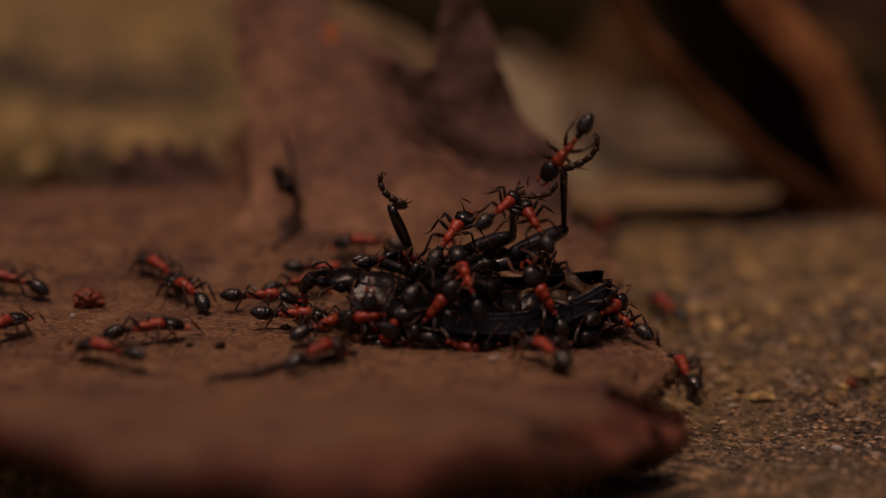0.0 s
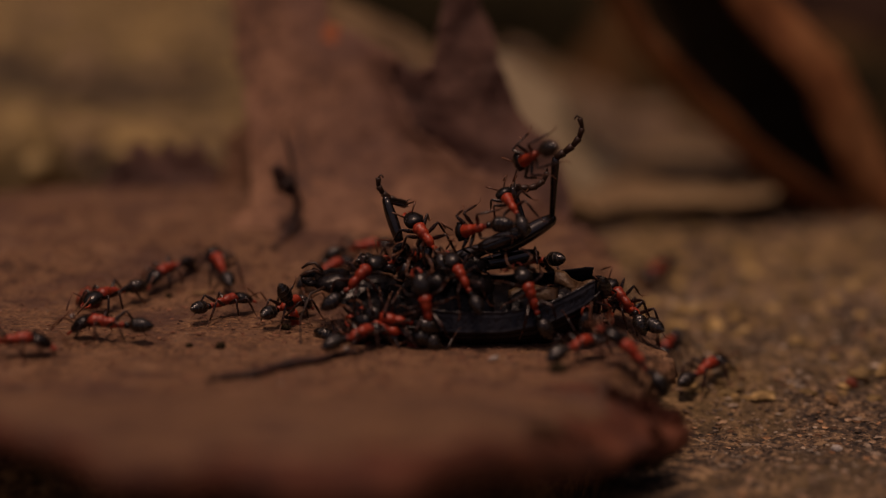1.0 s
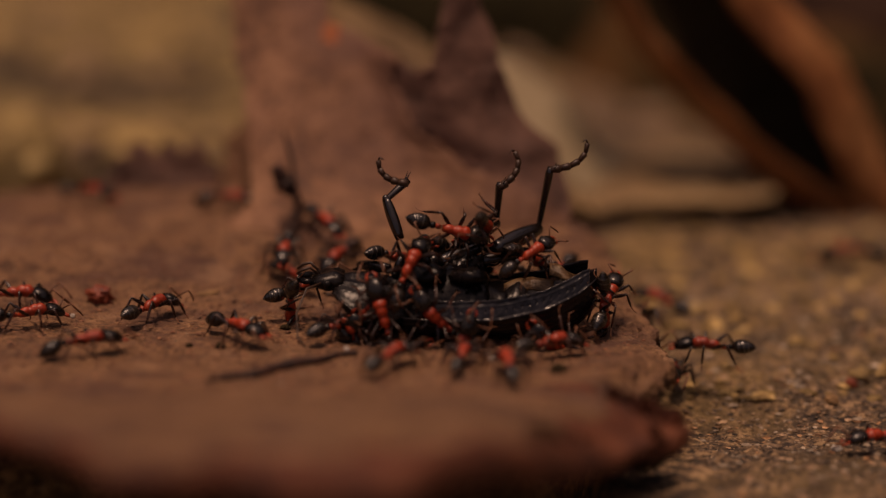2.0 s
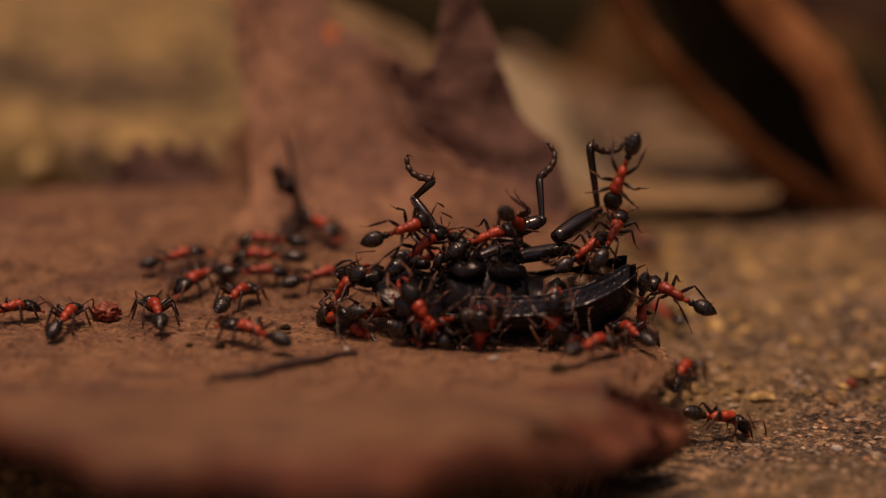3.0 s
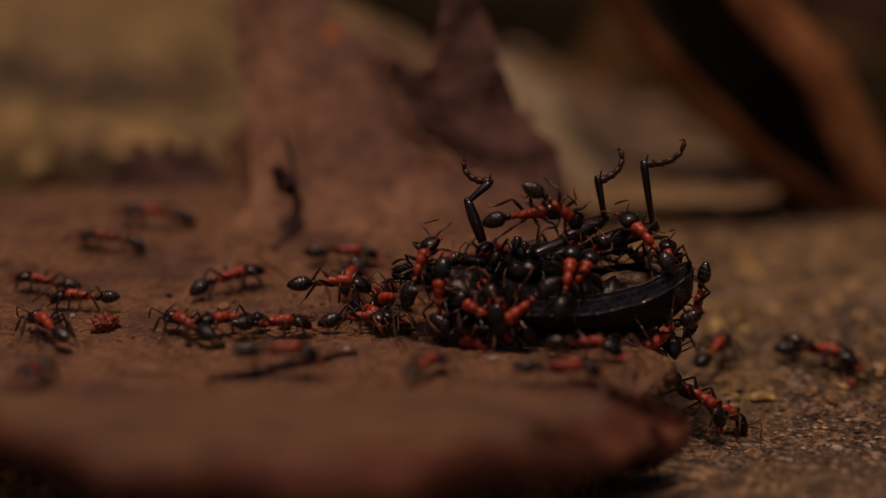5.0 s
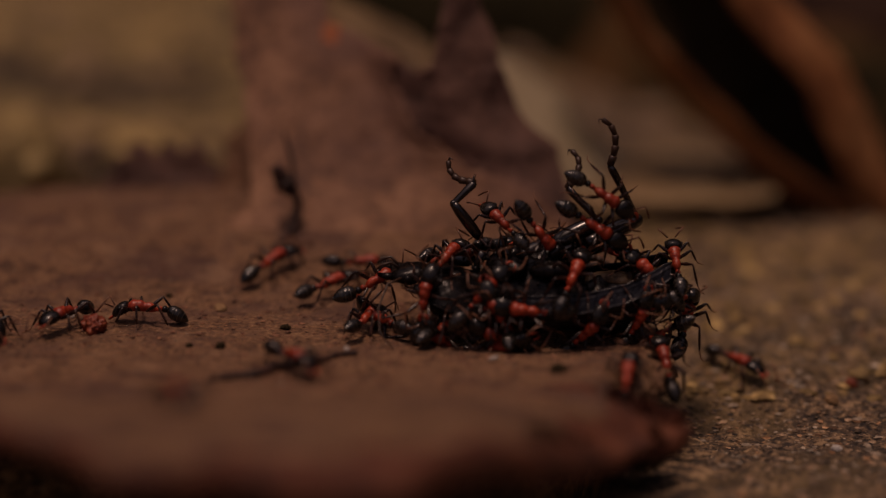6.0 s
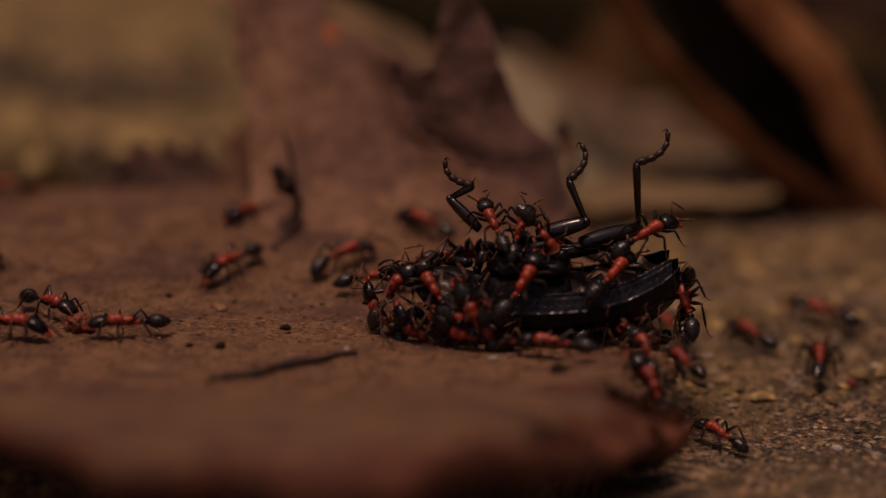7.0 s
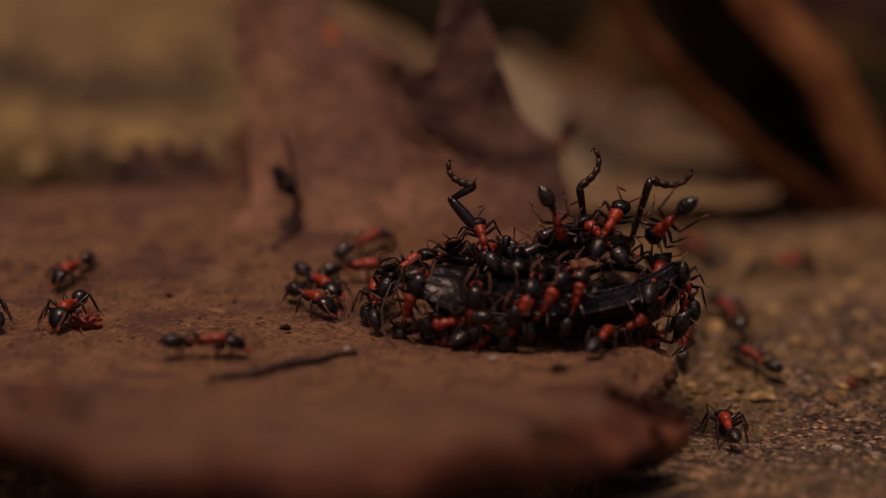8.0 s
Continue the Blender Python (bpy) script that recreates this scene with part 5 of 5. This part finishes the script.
ants = [ant] + [copy_thing(ant, pose(0, 0, 0)) for way in ANT_ROWS[1:]]
climbers = [copy_thing(ant, pose(0, 0, 0)) for k in range(14)]
for ob in climbers:
    tagged(ob, "red and black ant clinging to the dead beetle")
sizes = random.Random(3)
for ob in ants + climbers:
    ob.scale = (sizes.uniform(0.88, 1.06),) * 3

# joints of the three raised legs: time, then x and z of hip, knee, ankle and tip
LEG_ROWS = [
    [(0, -3.1, 6.8, -4.7, 10.5, -3.6, 10.1, -5.5, 13.2),
     (0.5, -4.0, 7.1, -5.6, 9.9, -4.0, 10.1, -6.1, 13.2),
     (1, -3.9, 7.3, -5.1, 10.6, -4.1, 10.2, -6.1, 13.3),
     (1.5, -3.9, 7.3, -4.8, 10.6, -3.8, 11.0, -5.7, 13.8),
     (3, -0.5, 8.1, -2.5, 10.5, -1.0, 12.4, -3.1, 14.5),
     (3.5, 2.3, 7.1, 0.6, 11.1, 2.7, 11.8, 0.6, 14.6),
     (4, 3.3, 7.6, 1.6, 10.7, 4.2, 11.3, 1.8, 14.1),
     (4.5, 3.6, 7.1, 2.6, 10.5, 4.4, 11.8, 2.1, 13.8),
     (6, 3.3, 7.6, 0.8, 11.0, 2.8, 12.5, 0.7, 14.3),
     (6.5, 3.3, 8.1, 1.3, 11.0, 3.3, 12.3, 0.8, 14.5),
     (7, 3.3, 8.4, 0.7, 10.7, 2.8, 12.3, 0.3, 14.6),
     (7.5, 3.3, 8.1, 0.6, 10.7, 2.6, 12.3, 0.3, 14.3),
     (8, 3.3, 8.1, 0.8, 10.7, 2.9, 12.3, 0.7, 14.2)],
    [(0, 2.3, 6.5, 6.0, 7.1, 6.4, 10.6, 12.2, 12.8),
     (0.5, 2.3, 6.5, 4.9, 7.1, 6.6, 12.0, 10.3, 12.0),
     (1, 3.3, 6.5, 7.8, 8.5, 6.2, 11.8, 9.4, 13.3),
     (1.5, 2.1, 7.3, 4.2, 7.7, 5.1, 11.5, 6.6, 14.6),
     (3, 4.6, 7.6, 8.9, 9.1, 8.7, 12.0, 9.3, 14.8),
     (3.5, 7.4, 6.8, 12.2, 7.6, 12.9, 12.0, 14.1, 15.2),
     (4, 9.6, 7.1, 14.4, 9.3, 13.8, 12.9, 14.3, 15.4),
     (4.5, 10.9, 7.6, 14.4, 8.6, 14.8, 12.5, 17.1, 15.0),
     (6, 9.9, 7.1, 13.9, 8.9, 11.6, 11.2, 11.3, 14.3),
     (6.5, 8.1, 7.6, 12.9, 8.6, 12.1, 12.5, 12.9, 15.5),
     (7, 8.4, 7.8, 12.9, 9.1, 11.3, 12.5, 12.1, 15.4),
     (7.5, 8.4, 7.6, 12.6, 9.1, 10.8, 12.5, 11.1, 15.4),
     (8, 8.6, 7.6, 12.7, 8.1, 12.2, 12.3, 13.4, 15.2)],
    [(0, 6.1, 6.0, 10.7, 7.5, 10.8, 13.8, 13.8, 17.4),
     (0.5, 5.9, 6.3, 9.9, 7.1, 11.8, 13.1, 14.5, 16.2),
     (1, 5.1, 6.5, 9.6, 8.5, 10.1, 15.1, 12.0, 19.1),
     (1.5, 3.8, 6.3, 7.5, 6.8, 9.8, 13.1, 12.0, 16.5),
     (3, 10.1, 7.6, 13.7, 8.9, 13.4, 14.1, 16.8, 15.4),
     (3.5, 12.9, 6.8, 17.5, 7.8, 17.5, 14.1, 21.1, 15.9),
     (4, 13.2, 7.1, 17.4, 10.2, 15.6, 15.4, 17.3, 17.7),
     (4.5, 13.9, 7.1, 19.2, 7.8, 19.1, 13.1, 23.3, 14.2),
     (6, 12.9, 7.1, 17.4, 8.4, 14.8, 14.3, 13.7, 18.3),
     (6.5, 11.9, 6.5, 17.5, 5.7, 19.7, 11.2, 23.4, 12.8),
     (7, 12.4, 7.1, 17.5, 7.8, 17.4, 13.8, 20.1, 16.9),
     (7.5, 12.4, 7.1, 17.5, 6.8, 18.1, 12.3, 21.3, 14.6),
     (8, 12.4, 7.1, 16.7, 6.3, 18.6, 11.7, 22.8, 12.9)],
]
LEG_PLANE = 1.5
# time, place along x, pitch, height, lean of the beetle as the ants shift it
BEETLE_ROWS = [(0.0, 2.0, 4, -1.6, 9), (0.5, 1.6, 4, -1.6, 7), (1.0, 1.2, 3, -1.5, 9), (1.5, 0.8, 2, -1.4, 2), (3.0, 4.5, 1, -1.0, 0), (3.5, 8.3, 1, -0.7, 0),
               (4.0, 9.6, -1, -0.8, 4), (4.5, 10.0, 0, -0.8, 2), (6.0, 8.2, 1, -0.7, 2), (6.5, 8.4, 1, -0.8, 4), (7.0, 8.4, 0, -0.7, 1), (7.5, 8.3, 1, -0.6, 3), (8.0, 8.5, 1, -0.7, 2)]
legs = [leg_segments(beetle, 4.0, 2.7, 4.2, 0.55), leg_segments(beetle, 4.6, 4.1, 4.6, 0.75), leg_segments(beetle, 5.8, 6.2, 5.0, 0.8)]
# the folded legs of the far side keep still on the body
far = [leg_segments(beetle, 3.6, 3.0, 3.4, 0.6), leg_segments(beetle, 4.4, 4.0, 4.0, 0.7), leg_segments(beetle, 5.2, 5.4, 4.4, 0.7)]


def beetle_pose(t):
    ts = [r[0] for r in BEETLE_ROWS]
    x = interp(t, ts, [r[1] for r in BEETLE_ROWS])
    p = interp(t, ts, [r[2] for r in BEETLE_ROWS])
    z = interp(t, ts, [r[3] for r in BEETLE_ROWS])
    lean = interp(t, ts, [r[4] for r in BEETLE_ROWS])
    return pose(x * MM, 0.5 * MM, z * MM, lean, p, 0)


def aim(p, q, flip):
    """A limb's pose at p pointing to q, its bend upward or downward."""
    d = (q - p).normalized()
    y = Vector((0, -1 if flip else 1, 0))
    y = (y - d * y.dot(d)).normalized()
    z = d.cross(y)
    m = Matrix((d, y, z)).transposed().to_4x4()
    m.translation = p * MM
    return m


def set_far_legs():
    for (f, b, t), pts in zip(far, (((-6.0, 1.6, 5.8), (-8.2, 3.6, 5.4), (-10.0, 5.2, 3.8), (-12.2, 6.2, 1.8)),
                                    ((-1.5, 1.8, 6.4), (2.4, 3.8, 7.4), (5.0, 5.5, 5.2), (7.0, 6.5, 2.5)),
                                    ((1.8, 2.2, 6.4), (6.6, 3.6, 7.0), (10.0, 4.8, 3.4), (12.6, 5.6, 0.6)))):
        pts = [Vector(p) for p in pts]
        for ob, p, q in zip((f, b, t), pts, pts[1:]):
            ob.matrix_basis = aim(p, q, False)


set_far_legs()


def reach(p, q, length):
    """The point that lies length from p towards q, leaning back where q is too near."""
    d = q - p
    short = length * length - d.length_squared
    if short > 0:
        d = d + Vector((0, 0.8 * short ** 0.5, 0))
    return p + d.normalized() * length


def leg_motion(segments, rows, lengths, flip):
    keys = ([], [], [])
    for t, *v in rows:
        pts = [Vector((v[i], LEG_PLANE, v[i + 1])) for i in (0, 2, 4, 6)]
        hip = pts[0]
        knee = reach(hip, pts[1], lengths[0])
        ankle = reach(knee, pts[2] + Vector((0, 0.5 * (knee.y - LEG_PLANE), 0)), lengths[1])
        tip = reach(ankle, Vector((pts[3].x, ankle.y, pts[3].z)), lengths[2])
        home = beetle_pose(t).inverted()
        for k, (a, b) in enumerate(((hip, knee), (knee, ankle), (ankle, tip))):
            keys[k].append((t, home @ aim(a, b, flip)))
    for ob, k in zip(segments, keys):
        walk(ob, smooth_turns(k))


def smooth_turns(rows):
    """Rows with extra ones wherever a turn would pass eighty degrees."""
    out = [rows[0]]
    for (t0, a), (t1, b) in zip(rows, rows[1:]):
        qa, qb = a.to_quaternion(), b.to_quaternion()
        qb.make_compatible(qa)
        n = int(math.degrees(qa.rotation_difference(qb).angle) // 80)
        for k in range(1, n + 1):
            s = k / (n + 1)
            if round((t0 + (t1 - t0) * s) * FPS) in (round(out[-1][0] * FPS), round(t1 * FPS)):
                continue
            out.append((t0 + (t1 - t0) * s, Matrix.LocRotScale(a.translation.lerp(b.translation, s), qa.slerp(qb, s), None)))
        out.append((t1, b))
    return out


def stand(x, y, yaw):
    """An ant standing on bark or soil, pitched with the ground under it."""
    c, s = math.cos(radians(yaw)), math.sin(radians(yaw))
    zf, zb = surface(x + 2.5 * c, y + 2.5 * s), surface(x - 2.5 * c, y - 2.5 * s)
    pitch = limit(-math.degrees(math.atan2(zf - zb, 5.0)), -40, 40)
    return pose(x * MM, y * MM, max(0.5 * (zf + zb), surface(x, y)) * MM, 0, pitch, yaw)


def ant_motion(ob, rows, rng):
    keys = []
    for k, r in enumerate(rows):
        m = stand(*r[1:]) if len(r) == 4 else pose(r[1] * MM, r[2] * MM, r[3] * MM, *r[4:])
        keys.append((r[0], m))
        if k + 1 == len(rows):
            break
        n = rows[k + 1]
        dt = n[0] - r[0]
        dx, dy = n[1] - r[1], n[2] - r[2]
        far_off = math.hypot(dx, dy)
        if len(r) == 4 and len(n) == 4 and far_off > 3:
            # turn, walk along the way, turn again; round the beetle if it lies across
            bend = rng.uniform(-0.18, 0.18) * (2 if dt > 1 else 1)
            for s in ((0.25, 0.5, 0.75) if dt < 1 else (0.15, 0.3, 0.45, 0.6, 0.75, 0.88)):
                w = bend * math.sin(math.pi * s * (1 if dt < 1 else 2))
                x, y = r[1] + dx * s - dy * w, r[2] + dy * s + dx * w
                bx = beetle_pose(r[0] + dt * s).translation.x / MM
                e = ((x - bx) / 14.5) ** 2
                if e < 1:
                    half = 6.5 * (1 - e) ** 0.5
                    if abs(y) < half:
                        y = half if y > 0 else -half
                yaw = math.degrees(math.atan2(dy, dx)) + math.degrees(math.atan(bend * math.pi * math.cos(math.pi * s)))
                keys.append((r[0] + dt * s, stand(x, y, yaw)))
        elif len(r) != len(n) and far_off > 8:
            # climb down to the foot of the beetle and walk off, or the other way round
            down = len(n) == 4
            top, low = (r, n) if down else (n, r)
            when = (lambda s: r[0] + dt * s) if down else (lambda s: n[0] - dt * s)
            bx = beetle_pose(when(0.3)).translation.x / MM
            a = math.atan2((low[2] - 0.5) / 6.5, (low[1] - bx) / 14.5)
            fx, fy = bx + 14.8 * math.cos(a), 0.5 + 6.8 * math.sin(a)
            yaw = math.degrees(math.atan2(low[2] - fy, low[1] - fx)) + (0 if down else 180)
            high = pose(top[1] * MM, top[2] * MM, top[3] * MM, *top[4:])
            foot = stand(fx, fy, yaw)
            q, q2 = high.to_quaternion(), foot.to_quaternion()
            q2.make_compatible(q)
            p = high.translation.lerp(foot.translation, 0.45)
            new_keys = [(when(0.16), Matrix.LocRotScale(p, q.slerp(q2, 0.45), None)), (when(0.32), foot)]
            for k2 in (0.35, 0.7):
                new_keys.append((when(0.32 + 0.68 * k2), stand(fx + (low[1] - fx) * k2, fy + (low[2] - fy) * k2, yaw)))
            keys += new_keys if down else new_keys[::-1]
        elif far_off > 1.5:
            nxt = stand(*n[1:]) if len(n) == 4 else pose(n[1] * MM, n[2] * MM, n[3] * MM, *n[4:])
            p = m.translation.lerp(nxt.translation, 0.5)
            p.z += 0.0012
            q = m.to_quaternion()
            q2 = nxt.to_quaternion()
            q2.make_compatible(q)
            keys.append((r[0] + dt * 0.5, Matrix.LocRotScale(p, q.slerp(q2, 0.5), None)))
    walk(ob, smooth_turns(keys))


def limb_motion(ob, rng):
    """Legs step, heads and tails nod about their joints."""
    hips = {0: Vector((1.25, 0, 1.3)), 1: Vector((0.55, 0, 1.3)), 2: Vector((-0.1, 0, 1.3))}
    n = 0
    for o in ob.children:
        name = o.name.split(".")[0]
        if name == "leg":
            hip = hips[n % 3] + Vector((0, -0.3 if n < 3 else 0.3, 0))
            phase = (n % 3 + (0 if n < 3 else 1)) % 2
            n += 1
            rows = []
            t = 0.0
            while t <= 8.001:
                swing = (18 if phase else -18) * rng.uniform(0.1, 1.0)
                phase = 1 - phase
                m = Matrix.Translation(hip * MM) @ pose(0, 0, 0, 0, rng.uniform(-4, 4), swing) @ Matrix.Translation(-hip * MM)
                rows.append((t, m))
                t += 0.25
            walk(o, rows)
        elif name in ("gaster", "head"):
            joint = Vector((-2.0, 0, 1.45)) if name == "gaster" else Vector((1.7, 0, 1.6))
            rows = []
            for k in range(17):
                dip = rng.uniform(-22, 14) if name == "gaster" else rng.uniform(-8, 22)
                m = Matrix.Translation(joint * MM) @ pose(0, 0, 0, 0, dip, rng.uniform(-14, 14)) @ Matrix.Translation(-joint * MM)
                rows.append((k * 0.5, m))
            walk(o, rows)


def climb_motion(ob, k, rng):
    """An ant that stays on the beetle, creeping over it and tugging."""
    zone = (0, 2, 3, 2, 0, 3, 1, 2, 0, 2, 2, 1, 2, 0)[k]
    keys = []
    a = {0: rng.uniform(-2.6, -0.5), 1: rng.uniform(-2.4, -0.7), 2: rng.uniform(0.3, 2.8), 3: rng.choice((3.3, -0.15, 3.0, 0.1))}[zone]
    h = {0: -0.35, 1: 0.05, 2: 0.55, 3: 0.0}[zone]
    turn = rng.uniform(0, 360)
    for t, *rest in BEETLE_ROWS:
        a2 = a + rng.uniform(-0.28, 0.28)
        h2 = h + rng.uniform(-0.12, 0.12)
        turn += rng.uniform(-70, 70)
        c = beetle_pose(t).translation / MM + Vector((-0.5, 0, 2.8))
        ring = (1 - h2 * h2) ** 0.5
        p = c + Vector((12.6 * ring * math.cos(a2), 4.8 * ring * math.sin(a2), 3.6 * h2))
        up = Vector((ring * math.cos(a2) / 12.6, ring * math.sin(a2) / 4.8, h2 / 3.6)).normalized()
        f = Vector((math.cos(radians(turn)), 0.3, math.sin(radians(turn))))
        f = (f - up * f.dot(up)).normalized()
        m = Matrix((f, up.cross(f), up)).transposed().to_4x4()
        p.z = max(p.z, surface(p.x, p.y) + 0.6)
        m.translation = p * MM
        keys.append((t, m))
    walk(ob, smooth_turns(keys))


def carry(ob, lift, rows, turn):
    """A light fragment that the ants drag about."""
    walk(ob, [(t, pose(x * MM, y * MM, (surface(x, y) + lift) * MM, 0, 0, turn * k)) for k, (t, x, y) in enumerate(rows)])


def motions():
    walk(beetle, [(r[0], beetle_pose(r[0])) for r in BEETLE_ROWS])
    leg_motion(legs[0], LEG_ROWS[0], (4.0, 2.7, 4.0), False)
    leg_motion(legs[1], LEG_ROWS[1], (4.6, 4.1, 4.3), True)
    leg_motion(legs[2], LEG_ROWS[2], (5.8, 6.2, 4.7), True)
    carry(red_crumb, 0.55, [(0.0, -32.6, 5.3), (0.5, -32.1, 5.3), (1.0, -32.4, 5.6), (1.5, -32.1, 7.1), (3.0, -30.5, 1.5), (3.5, -29.9, -1.6), (4.5, -30.2, -1.8),
                            (6.0, -31.2, -2.1), (6.5, -32.5, -2.4), (8.0, -32.1, -1.1)], 40)
    carry(chaff, 0.12, [(0.0, -22.3, 8.8), (1.5, -22.3, 8.8), (3.5, -18.8, 7.2), (4.5, -19.7, 5.7), (6.0, -20.4, 4.9), (7.5, -20.4, 4.9), (8.0, -20.6, 3.6)], 25)
    steps = random.Random(11)
    for ob, rows in zip(ants, ANT_ROWS):
        ant_motion(ob, rows, steps)
        limb_motion(ob, steps)
    for k, ob in enumerate(climbers):
        climb_motion(ob, k, steps)
        limb_motion(ob, steps)


motions()
